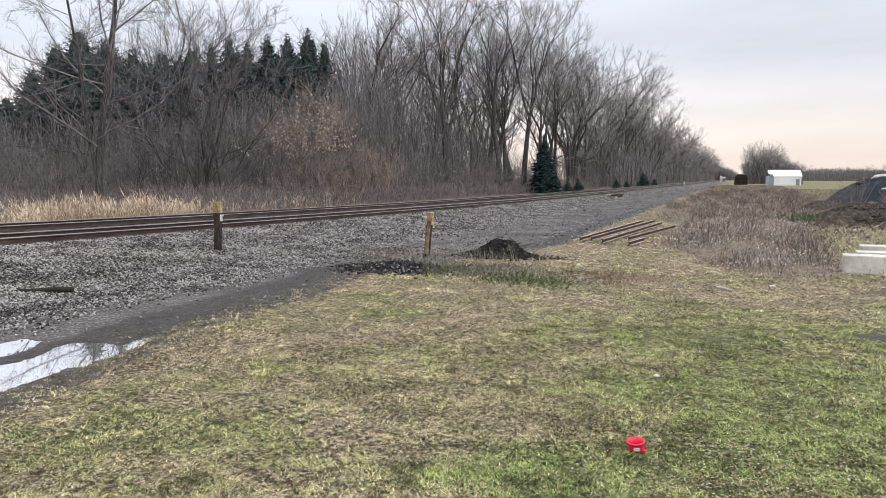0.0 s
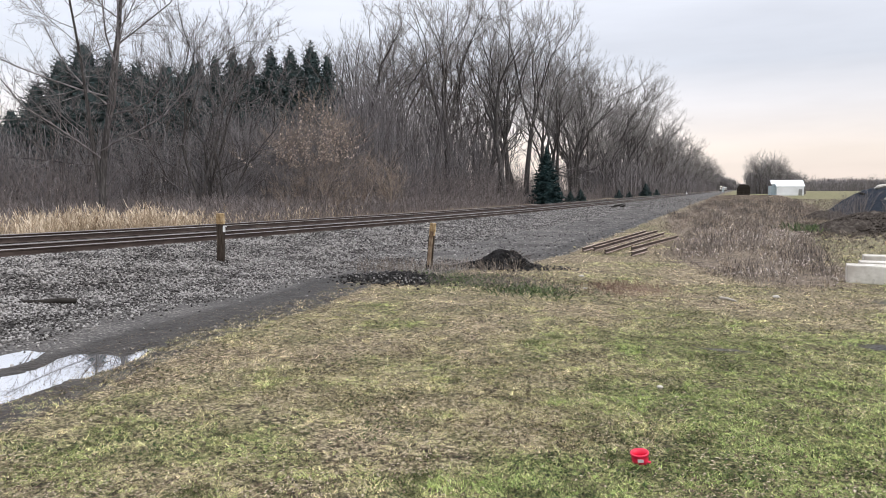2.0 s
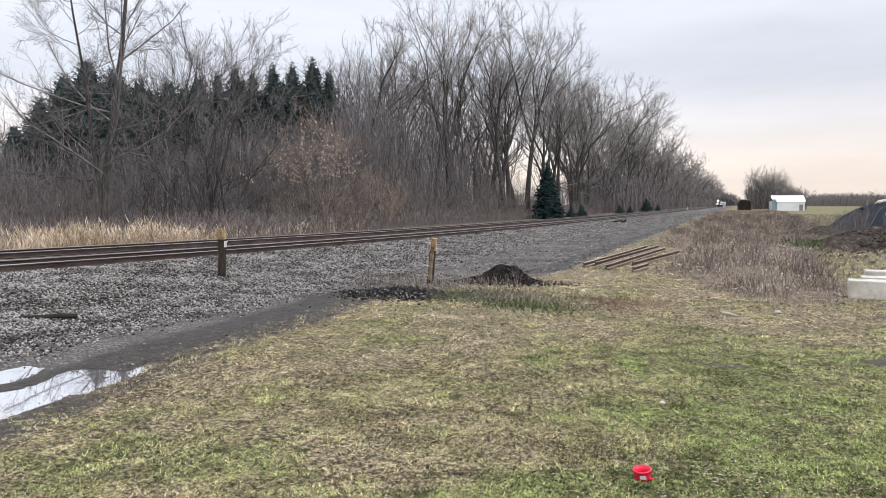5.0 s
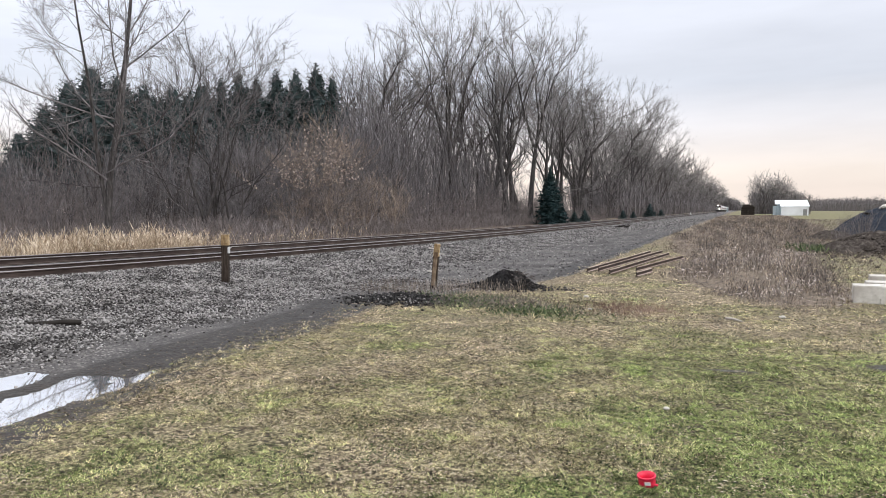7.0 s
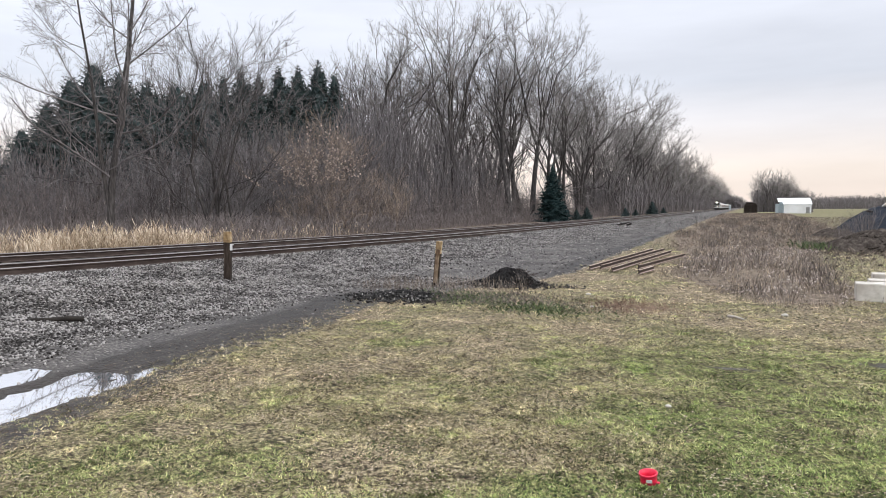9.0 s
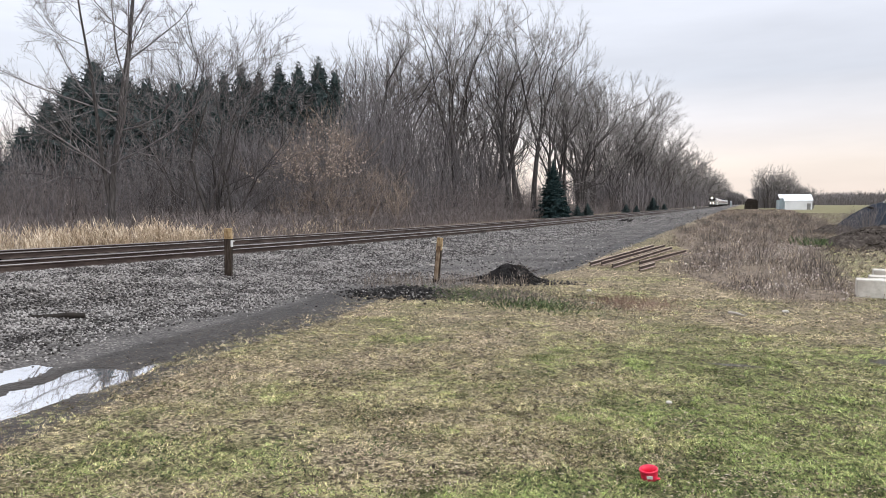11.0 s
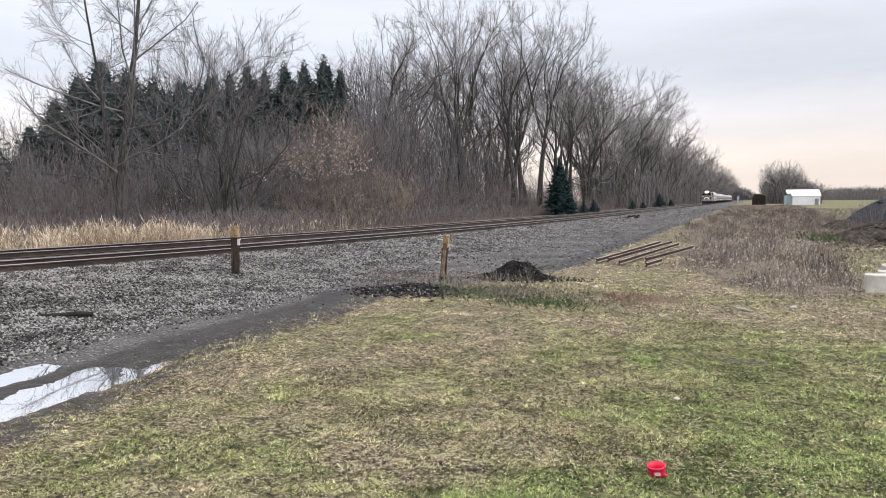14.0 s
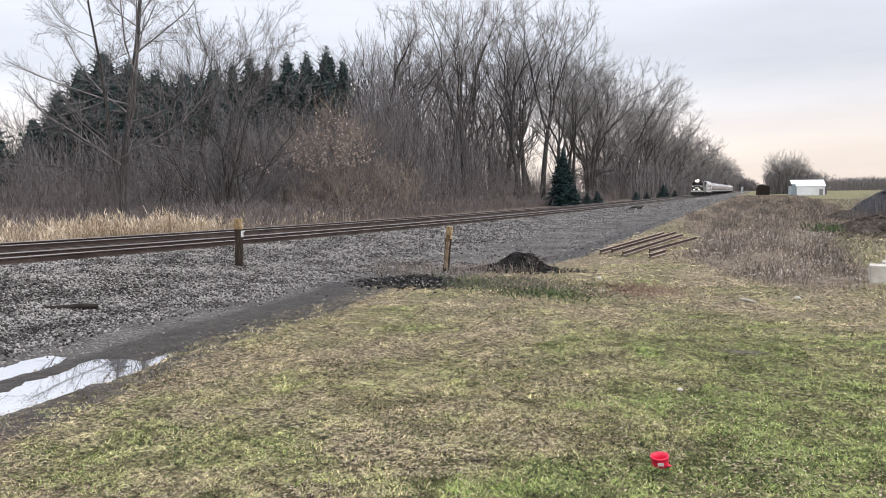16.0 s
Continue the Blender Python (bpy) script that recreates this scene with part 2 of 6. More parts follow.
def grass_blade_material():
    """Blades: straw or green by the patch they stand in, varied blade by blade."""
    m = bpy.data.materials.new("lawn_blades")
    m.use_nodes = True
    nt = m.node_tree
    N, L = nt.nodes.new, nt.links.new
    b = nt.nodes["Principled BSDF"]
    b.inputs["Roughness"].default_value = 0.75
    b.inputs["Specular IOR Level"].default_value = 0.2
    at = N("ShaderNodeAttribute")
    at.attribute_name = "green"
    rnd = N("ShaderNodeNewGeometry").outputs["Random Per Island"]
    mr = N("ShaderNodeMapRange")
    mr.inputs[3].default_value, mr.inputs[4].default_value = -0.28, 0.28
    L(rnd, mr.inputs[0])
    ad = N("ShaderNodeMath")
    L(at.outputs["Fac"], ad.inputs[0]), L(mr.outputs[0], ad.inputs[1])
    ramp = N("ShaderNodeValToRGB")
    e = ramp.color_ramp.elements
    e[0].position, e[0].color = 0.0, (0.68, 0.55, 0.40, 1)
    e[1].position, e[1].color = 1.0, (0.195, 0.255, 0.082, 1)
    for p, c in ((0.22, (0.64, 0.53, 0.345, 1)), (0.45, (0.53, 0.475, 0.255, 1)), (0.7, (0.39, 0.395, 0.175, 1))):
        e.new(p).color = c
    L(ad.outputs[0], ramp.inputs[0])
    far, frac, val, mul = N("ShaderNodeMath"), N("ShaderNodeMath"), N("ShaderNodeMapRange"), N("ShaderNodeVectorMath")
    far.operation, frac.operation, mul.operation = "MULTIPLY", "FRACT", "SCALE"
    far.inputs[1].default_value = 57.3
    val.inputs[3].default_value, val.inputs[4].default_value = 0.55, 1.5
    L(rnd, far.inputs[0]), L(far.outputs[0], frac.inputs[0]), L(frac.outputs[0], val.inputs[0])
    L(ramp.outputs[0], mul.inputs[0]), L(val.outputs[0], mul.inputs["Scale"])
    tone, shade = N("ShaderNodeAttribute"), N("ShaderNodeVectorMath")
    tone.attribute_name, shade.operation = "tone", "SCALE"
    L(mul.outputs[0], shade.inputs[0]), L(tone.outputs["Fac"], shade.inputs["Scale"])
    L(shade.outputs[0], b.inputs["Base Color"])
    return m


M["blade"] = grass_blade_material()


def ground_material():
    """Soil under all: lawn thatch, cinder and gravel, mud, brown weeds and far field, as the ground's own zones say."""
    m = bpy.data.materials.new("ground_cover")
    m.use_nodes = True
    nt = m.node_tree
    N, L = nt.nodes.new, nt.links.new
    b = nt.nodes["Principled BSDF"]
    b.inputs["Roughness"].default_value = 0.92
    b.inputs["Specular IOR Level"].default_value = 0.15
    tc = N("ShaderNodeTexCoord")
    pos = tc.outputs["Object"]

    def noise_tex(scale, detail=6, rough=0.65):
        n = N("ShaderNodeTexNoise")
        n.inputs["Scale"].default_value, n.inputs["Detail"].default_value, n.inputs["Roughness"].default_value = scale, detail, rough
        L(pos, n.inputs["Vector"])
        return n.outputs["Fac"]

    def ramp(fac, stops):
        r = N("ShaderNodeValToRGB")
        e = r.color_ramp.elements
        e[0].position, e[0].color = stops[0][0], (*stops[0][1], 1)
        e[1].position, e[1].color = stops[-1][0], (*stops[-1][1], 1)
        for p, c in stops[1:-1]:
            e.new(p).color = (*c, 1)
        L(fac, r.inputs[0])
        return r.outputs[0]

    def mix(f, a, c):
        x = N("ShaderNodeMixRGB")
        L(f, x.inputs[0]), L(a, x.inputs[1]), L(c, x.inputs[2])
        return x.outputs[0]

    def op(kind, a, c):
        x = N("ShaderNodeMath")
        x.operation, x.use_clamp = kind, kind == "ADD"
        for i, v in enumerate((a, c)):
            if isinstance(v, float):
                x.inputs[i].default_value = v
            else:
                L(v, x.inputs[i])
        return x.outputs[0]

    z1, z2 = N("ShaderNodeAttribute"), N("ShaderNodeAttribute")
    z1.attribute_name, z2.attribute_name = "zone", "cover"
    s1, s2 = N("ShaderNodeSeparateColor"), N("ShaderNodeSeparateColor")
    L(z1.outputs["Color"], s1.inputs[0]), L(z2.outputs["Color"], s2.inputs[0])
    gravel, mud, green = s1.outputs[0], s1.outputs[1], s1.outputs[2]
    weed, field, ballast = s2.outputs[0], s2.outputs[1], s2.outputs[2]
    fine, mid, wide = noise_tex(22, 6, 0.8), noise_tex(7), noise_tex(0.8)

    def edge(v, width=0.6):
        """A zone's edge, frayed by noise."""
        n = op("MULTIPLY", op("SUBTRACT", mid, 0.5), width)
        mr = N("ShaderNodeMapRange")
        mr.inputs[1].default_value, mr.inputs[2].default_value = 0.38, 0.62
        L(op("ADD", v, n), mr.inputs[0])
        return mr.outputs[0]

    dry = ramp(fine, [(0.40, (0.030, 0.023, 0.016)), (0.50, (0.17, 0.132, 0.085)), (0.60, (0.60, 0.49, 0.34))])
    lush = ramp(fine, [(0.40, (0.018, 0.020, 0.010)), (0.50, (0.10, 0.105, 0.040)), (0.61, (0.33, 0.31, 0.14))])
    gmix = op("ADD", green, op("MULTIPLY", op("SUBTRACT", mid, 0.5), 0.9))
    lawn = mix(gmix, dry, lush)
    # bare soil between tufts, with the shade of the gaps put into its colour
    clod_shade = noise_tex(13, 5, 0.7)
    bare = N("ShaderNodeMapRange")
    bare.inputs[1].default_value, bare.inputs[2].default_value = 0.50, 0.60
    L(clod_shade, bare.inputs[0])
    lawn = mix(op("MULTIPLY", bare.outputs[0], 0.85), lawn, ramp(fine, [(0.40, (0.012, 0.009, 0.007)), (0.52, (0.045, 0.034, 0.024)), (0.64, (0.22, 0.165, 0.115))]))
    stones = N("ShaderNodeTexVoronoi")
    stones.inputs["Scale"].default_value = 22
    L(pos, stones.inputs["Vector"])
    sv = N("ShaderNodeSeparateColor")
    L(stones.outputs["Color"], sv.inputs[0])
    bal = ramp(sv.outputs[0], [(0.0, (0.030, 0.028, 0.028)), (0.5, (0.10, 0.094, 0.090)), (0.85, (0.19, 0.18, 0.172)), (1.0, (0.42, 0.40, 0.38))])
    chips = N("ShaderNodeTexVoronoi")
    chips.inputs["Scale"].default_value = 34
    L(pos, chips.inputs["Vector"])
    cv = N("ShaderNodeSeparateColor")
    L(chips.outputs["Color"], cv.inputs[0])
    cinder = mix(mid, ramp(fine, [(0.3, (0.030, 0.028, 0.028)), (0.5, (0.085, 0.080, 0.078)), (0.7, (0.24, 0.23, 0.22))]), ramp(cv.outputs[0], [(0.0, (0.030, 0.028, 0.028)), (0.6, (0.105, 0.099, 0.094)), (0.9, (0.19, 0.18, 0.17)), (1.0, (0.42, 0.40, 0.37))]))
    mudc = ramp(mid, [(0.3, (0.020, 0.017, 0.015)), (0.55, (0.040, 0.035, 0.031)), (0.75, (0.085, 0.077, 0.069))])
    weedc = ramp(mid, [(0.34, (0.06, 0.046, 0.036)), (0.5, (0.145, 0.112, 0.084)), (0.66, (0.31, 0.25, 0.185))])
    fieldc = mix(fine, ramp(wide, [(0.32, (0.10, 0.12, 0.05)), (0.5, (0.17, 0.16, 0.08)), (0.66, (0.24, 0.195, 0.12))]), ramp(mid, [(0.35, (0.08, 0.065, 0.04)), (0.5, (0.19, 0.17, 0.095)), (0.65, (0.36, 0.31, 0.19))]))
    streak = noise_tex(0.35, 5, 0.7)
    dusty = ramp(streak, [(0.36, (0.62, 0.60, 0.58)), (0.5, (1.0, 0.98, 0.96)), (0.64, (1.3, 1.25, 1.2))])
    def times(a, b_):
        x = N("ShaderNodeVectorMath")
        x.operation = "MULTIPLY"
        L(a, x.inputs[0]), L(b_, x.inputs[1])
        return x.outputs[0]
    bal, cinder, mudc = times(bal, dusty), times(cinder, dusty), times(mudc, dusty)
    c = mix(edge(field, 0.4), lawn, fieldc)
    c = mix(edge(weed), c, weedc)
    c = mix(edge(gravel), c, cinder)
    c = mix(edge(ballast), c, bal)
    c = mix(edge(mud), c, mudc)
    L(c, b.inputs["Base Color"])
    wet = N("ShaderNodeMapRange")
    wet.inputs[3].default_value, wet.inputs[4].default_value = 0.93, 0.5
    L(edge(mud), wet.inputs[0])
    L(wet.outputs[0], b.inputs["Roughness"])
    bp = N("ShaderNodeBump")
    bp.inputs["Strength"].default_value, bp.inputs["Distance"].default_value = 0.7, 0.03
    L(op("ADD", op("MULTIPLY", fine, 0.5), op("MULTIPLY", stones.outputs["Distance"], 0.6)), bp.inputs["Height"])
    L(bp.outputs[0], b.inputs["Normal"])
    return m


M["ground"] = ground_material()


# ------------------------------------------------------------------ mesh helpers
def mesh_of(name, verts, faces, material, smooth=False):
    me = bpy.data.meshes.new(name)
    me.from_pydata([tuple(v) for v in verts], [], [tuple(f) for f in faces])
    me.materials.append(material)
    if smooth:
        me.polygons.foreach_set("use_smooth", [True] * len(me.polygons))
    me.update()
    return me


def fast_mesh(name, verts, tris, material):
    """A triangle mesh straight from arrays."""
    me = bpy.data.meshes.new(name)
    verts, tris = np.asarray(verts, np.float32), np.asarray(tris, np.int32)
    me.vertices.add(len(verts)), me.loops.add(tris.size), me.polygons.add(len(tris))
    me.vertices.foreach_set("co", verts.ravel())
    me.loops.foreach_set("vertex_index", tris.ravel())
    me.polygons.foreach_set("loop_start", np.arange(0, tris.size, 3, dtype=np.int32))
    me.materials.append(material)
    me.update(calc_edges=True)
    return me


def part(name, bm, material, parent, label="", smooth=False):
    """Links a bmesh (or a ready mesh) as one mesh object under a thing or a part."""
    if isinstance(bm, bmesh.types.BMesh):
        me = bpy.data.meshes.new(name)
        bm.to_mesh(me)
        bm.free()
        me.materials.append(material)
        if smooth:
            me.polygons.foreach_set("use_smooth", [True] * len(me.polygons))
    else:
        me = bm
    ob = new(name, me)
    ob.parent = parent
    if label:
        ob["label"] = label
    return ob


def box(bm, cx, cy, cz, sx, sy, sz, rot=None, bevel=0.0):
    r = bmesh.ops.create_cube(bm, size=1.0)
    m = Matrix.Translation((cx, cy, cz)) @ (rot or Matrix()) @ Matrix.Diagonal((sx, sy, sz, 1))
    bmesh.ops.transform(bm, matrix=m, verts=r["verts"])
    if bevel:
        edges = list({e for v in r["verts"] for e in v.link_edges})
        bmesh.ops.bevel(bm, geom=edges, offset=bevel, segments=2, affect="EDGES", profile=0.6)
    return bm


def boxes(*items, bevel=0.0):
    bm = bmesh.new()
    for it in items:
        box(bm, *it, bevel=bevel)
    return bm


def cyl(bm, a, b_, r1, r2, n=12):
    a, b_ = Vector(a), Vector(b_)
    r = bmesh.ops.create_cone(bm, cap_ends=True, segments=n, radius1=r1, radius2=r2, depth=(b_ - a).length)
    m = Matrix.Translation((a + b_) / 2) @ (b_ - a).to_track_quat("Z", "Y").to_matrix().to_4x4()
    bmesh.ops.transform(bm, matrix=m, verts=r["verts"])
    return bm


def loft(profile, y0, y1, caps=True):
    """A profile of (x, z) drawn along y."""
    bm = bmesh.new()
    a = [bm.verts.new((x, y0, z)) for x, z in profile]
    b_ = [bm.verts.new((x, y1, z)) for x, z in profile]
    n = len(profile)
    for i in range(n):
        bm.faces.new((a[i], a[(i + 1) % n], b_[(i + 1) % n], b_[i]))
    if caps:
        bm.faces.new(a[::-1]), bm.faces.new(b_)
    bmesh.ops.recalc_face_normals(bm, faces=bm.faces)
    return bm


def smooth_step(a, b_, x):
    t = np.clip((x - a) / (b_ - a), 0, 1)
    return t * t * (3 - 2 * t)


_grid = np.random.default_rng(11).random((64, 64))


def value_noise(x, y, scale):
    """Smooth repeatable noise, 0 to 1."""
    x, y = np.asarray(x, float) * scale + 500, np.asarray(y, float) * scale + 500
    i, j = np.floor(x).astype(int), np.floor(y).astype(int)
    u, v = x - i, y - j
    u, v = u * u * (3 - 2 * u), v * v * (3 - 2 * v)
    g = lambda a, b_: _grid[a % 64, b_ % 64]
    return (g(i, j) * (1 - u) + g(i + 1, j) * u) * (1 - v) + (g(i, j + 1) * (1 - u) + g(i + 1, j + 1) * u) * v


def fbm(x, y, scale, octaves=4):
    s, a, t = 0.0, 1.0, 0.0
    for k in range(octaves):
        s, t = s + a * value_noise(x + 17.3 * k, y - 9.1 * k, scale * 2 ** k), t + a
        a *= 0.5
    return s / t


# ------------------------------------------------------------------ ground
TRACK_X = (-16.25, -20.95)
GAUGE = 1.5


def rail_top(y):
    """Height of the rail heads along the line, which dips slowly into the distance."""
    return 0.23 + 0.62 * np.exp(-np.clip(y, 0, None) / 28)


def lawn_edge(y):
    """x of the border between lawn and cinder track."""
    pts_y = [-20, 4.2, 6.5, 11, 13.3, 14.6, 18, 20.7, 30, 46, 90, 400, 3000]
    pts_x = [-5.6, -6.2, -6.7, -7.25, -7.6, -6.4, -5.2, -4.7, -4.9, -5.1, -5.6, -7.5, -9]
    return np.interp(y, pts_y, pts_x) + 0.35 * (fbm(y, y * 0 + 3, 0.7) - 0.5)


def puddle_dip(x, y):
    """Depth of the two long basins that hold rain water."""
    def basin(cx, cy, ang, a, b_):
        c, s = math.cos(ang), math.sin(ang)
        u, v = (x - cx) * c + (y - cy) * s, -(x - cx) * s + (y - cy) * c
        return np.exp(-((u / a) ** 4 + (v / b_) ** 2))
    n = fbm(x, y, 2.2)
    d = 0.10 * basin(-6.72, 4.2, math.radians(100), 2.05, 0.40) + 0.09 * basin(-7.75, 4.6, math.radians(103), 1.35, 0.34) + 0.04 * basin(-7.25, 5.75, math.radians(120), 0.3, 0.14)
    d = d + 0.055 * basin(-6.62, 5.95, math.radians(106), 0.75, 0.13)
    return d * (0.05 + 0.8 * n + 1.15 * fbm(x + 40, y, 6.5, 3))


def ground_z(x, y):
    x, y = np.asarray(x, float), np.asarray(y, float)
    bt = rail_top(y) - 0.20
    up, dn = smooth_step(-9.5, -14.4, x), smooth_step(-22.9, -26.5, x)
    z = np.where(x > -18, up * bt, bt * (1 - dn) - 0.1 * dn)
    z = z - 0.05 * ((np.abs(x + 16.25) < 1.1) | (np.abs(x + 20.95) < 1.1))
    rough = 0.05 * (fbm(x, y, 0.55) - 0.5) + 0.02 * (fbm(x, y, 3.0, 3) - 0.5)
    z = z + rough * np.where((x < -13.5) & (x > -23.5), 0.3, 1.0)
    z = z + 0.045 - puddle_dip(x, y)
    # low spoil heaps at the lawn's edge
    heap = lambda cx, cy, rx, ry, h: h * np.exp(-(((x - cx) / rx) ** 2 + ((y - cy) / ry) ** 2)) * (0.7 + 0.6 * fbm(x, y, 2.5))
    z = z + heap(-7.0, 14.2, 1.0, 0.6, 0.05) + heap(-4.5, 14.6, 1.6, 1.3, 0.06)
    # far woods and fields roll a little
    far = smooth_step(60, 400, np.hypot(x, y))
    return z + far * (fbm(x, y, 0.01, 2) - 0.5) * 0.5 * (x < -30)


def bare_patch(x, y):
    """Worn muddy spots in the turf."""
    return np.exp(-(((x - 2.0) / 0.8) ** 2 + ((y - 9.9) / 0.28) ** 2)) + np.exp(-(((x - 3.2) / 1.2) ** 2 + ((y - 13.9) / 0.7) ** 2)) + 0.8 * np.exp(-(((x + 0.1) / 0.5) ** 2 + ((y - 9.0) / 0.12) ** 2))


def green_of(x, y):
    """How green the turf is: lush near the camera and to the right, straw towards the track."""
    g = 0.43 + 0.53 * smooth_step(-2.6, 0.3, x + 0.12 * (8 - y)) * smooth_step(13, 7, y) - 0.24 * smooth_step(1.6, 0.3, x - lawn_edge(y)) - 0.16 * smooth_step(8.5, 12.5, y) + 0.12 * smooth_step(5, 3.4, y) + 0.35 * np.exp(-((x + 5.2) / 1.5) ** 2 - ((y - 36) / 7) ** 2)
    return np.clip(g + 1.3 * (fbm(x, y, 0.9) - 0.5) + 0.5 * (fbm(x, y, 3.4, 2) - 0.5), 0, 1)


def build_ground():
    xs = np.concatenate([-np.geomspace(2500, 27, 40), np.arange(-26.5, -16, 0.5), np.arange(-16, -9, 0.2), np.arange(-9, -5.2, 0.075), np.arange(-5.2, 5, 0.14), np.geomspace(5.1, 2500, 45)])
    ys = np.concatenate([-np.geomspace(300, 4, 12), np.arange(-3.5, 1.5, 0.5), np.arange(1.5, 7.2, 0.075), np.arange(7.2, 22, 0.14), np.geomspace(22.2, 3500, 110)])
    X, Y = np.meshgrid(xs, ys)
    Z = ground_z(X, Y)
    nx, ny = len(xs), len(ys)
    idx = np.arange(nx * ny).reshape(ny, nx)
    a, b_, c, d = idx[:-1, :-1].ravel(), idx[:-1, 1:].ravel(), idx[1:, 1:].ravel(), idx[1:, :-1].ravel()
    tris = np.concatenate([np.c_[a, b_, c], np.c_[a, c, d]])
    me = fast_mesh("ground", np.c_[X.ravel(), Y.ravel(), Z.ravel()], tris, M["ground"])
    me.polygons.foreach_set("use_smooth", [True] * len(me.polygons))
    x, y = X.ravel(), Y.ravel()
    edge = lawn_edge(y)
    gravel = smooth_step(0.25, -0.25, x - edge) * (x > -23.5)
    ballast = smooth_step(-8.3, -9.8, x) * smooth_step(-24.5, -23.5, x)
    mud = smooth_step(0.012, 0.05, puddle_dip(x, y)) * 0.6 + 0.95 * smooth_step(0.95, 0.2, np.abs(x - edge + 0.12 - 0.3 * fbm(x, y, 1.1))) * smooth_step(17, 11, y) + 0.62 * (x > -24) * smooth_step(1.0, 0.2, np.abs(x - edge + 0.5)) * (y < 60)
    mud = mud + 0.9 * bare_patch(x, y)
    mud = mud + 1.0 * (np.abs(x + 16.25) < 1.5) + 1.0 * (np.abs(x + 20.95) < 1.5)
    weed = smooth_step(-0.4, 0.6, weed_field(x, y)) + (x < -25) * (y > -50) * 0.9
    field = ((x > 2.5) & (y > 19)) * 1.0 + (y > 105) * (x > -5) * 1.0
    for name, cols in (("zone", (gravel, np.clip(mud, 0, 1), green_of(x, y))), ("cover", (np.clip(weed, 0, 1), field, ballast))):
        at = me.color_attributes.new(name, "FLOAT_COLOR", "POINT")
        data = np.ones((len(x), 4), np.float32)
        for k, v in enumerate(cols):
            data[:, k] = v
        at.data.foreach_set("color", data.ravel())
    return tagged(new("ground", me), "lawn, cinder track, ballast shoulder and weedy field, winter-dry", "ground", kind="structure")


def weed_field(x, y):
    """Positive inside the patch of dead weeds between cinder track, lawn and fields."""
    left = x - np.interp(y, [15, 18, 21, 30, 48, 94, 225], [0.6, -1.0, -2.0, -2.6, -4.6, -4.8, -6.5])
    near = y - np.interp(x, [-3, -1.8, 0, 1.1, 2.1, 4], [22.2, 19.6, 15.9, 15.3, 15.5, 16.3])
    right = np.interp(y, [16, 23, 34, 60, 130, 225], [2.4, 2.3, 3.0, 6.5, 9.5, 11]) - x
    return np.minimum(np.minimum(left, near), np.minimum(right, 225 - y)) + 0.8 * (fbm(x, y, 0.5) - 0.5)


build_ground()


def build_puddle():
    bm = bmesh.new()
    bmesh.ops.create_grid(bm, x_segments=4, y_segments=4, size=0.5)
    bmesh.ops.transform(bm, matrix=Matrix.Translation((-7.3, 3.6, 0.0)) @ Matrix.Diagonal((3.4, 6.4, 1, 1)), verts=bm.verts)
    me = bpy.data.meshes.new("puddle")
    bm.to_mesh(me), bm.free()
    me.materials.append(M["water"])
    tagged(new("puddle", me), "shallow rain puddle in the rutted cinder track", "puddle", kind="structure")


build_puddle()

# ------------------------------------------------------------------ branch geometry
class Twigs:
    """Gathers tapered limbs as thin prisms."""

    def __init__(self, seed):
        self.rng = random.Random(seed)
        self.v, self.f = [], []

    def limb(self, pts, r0, r1, sides):
        base, n = len(self.v), len(pts)
        for i, p in enumerate(pts):
            t = (pts[min(i + 1, n - 1)] - pts[max(i - 1, 0)]).normalized()
            u = t.cross(Vector((0.31, 0.87, 0.12))).normalized()
            w = t.cross(u)
            r = r0 + (r1 - r0) * i / (n - 1)
            for k in range(sides):
                a = 2 * math.pi * k / sides
                self.v.append(p + u * (r * math.cos(a)) + w * (r * math.sin(a)))
        for i in range(n - 1):
            for k in range(sides):
                a, b_ = base + i * sides + k, base + i * sides + (k + 1) % sides
                self.f.append((a, b_, b_ + sides))
                self.f.append((a, b_ + sides, a + sides))

    def sliver(self, a, b_, width):
        """One thin tapering triangle, for twigs too fine to be round."""
        d = b_ - a
        u = d.cross(Vector((self.rng.gauss(0, 1), self.rng.gauss(0, 1), self.rng.gauss(0, 1))))
        u = u * (width / max(u.length, 1e-6))
        n = len(self.v)
        self.v += [a - u, a + u, b_]
        self.f.append((n, n + 1, n + 2))

    def path(self, p, d, length, segs, wander, lift):
        pts, step = [p.copy()], length / segs
        for _ in range(segs):
            r = self.rng
            d = (d + Vector((r.gauss(0, wander), r.gauss(0, wander), r.gauss(0, wander) + lift))).normalized()
            p = p + d * step
            pts.append(p)
        return pts

    def mesh(self, name, material):
        return fast_mesh(name, [tuple(v) for v in self.v], self.f, material)


def at_path(pts, t):
    f = t * (len(pts) - 1)
    i = min(int(f), len(pts) - 2)
    return pts[i].lerp(pts[i + 1], f - i), (pts[i + 1] - pts[i]).normalized()


def side_way(rng, d, angle):
    q = d.orthogonal().normalized()
    q.rotate(Matrix.Rotation(rng.uniform(0, 2 * math.pi), 3, d))
    return (d * math.cos(angle) + q * math.sin(angle)).normalized()


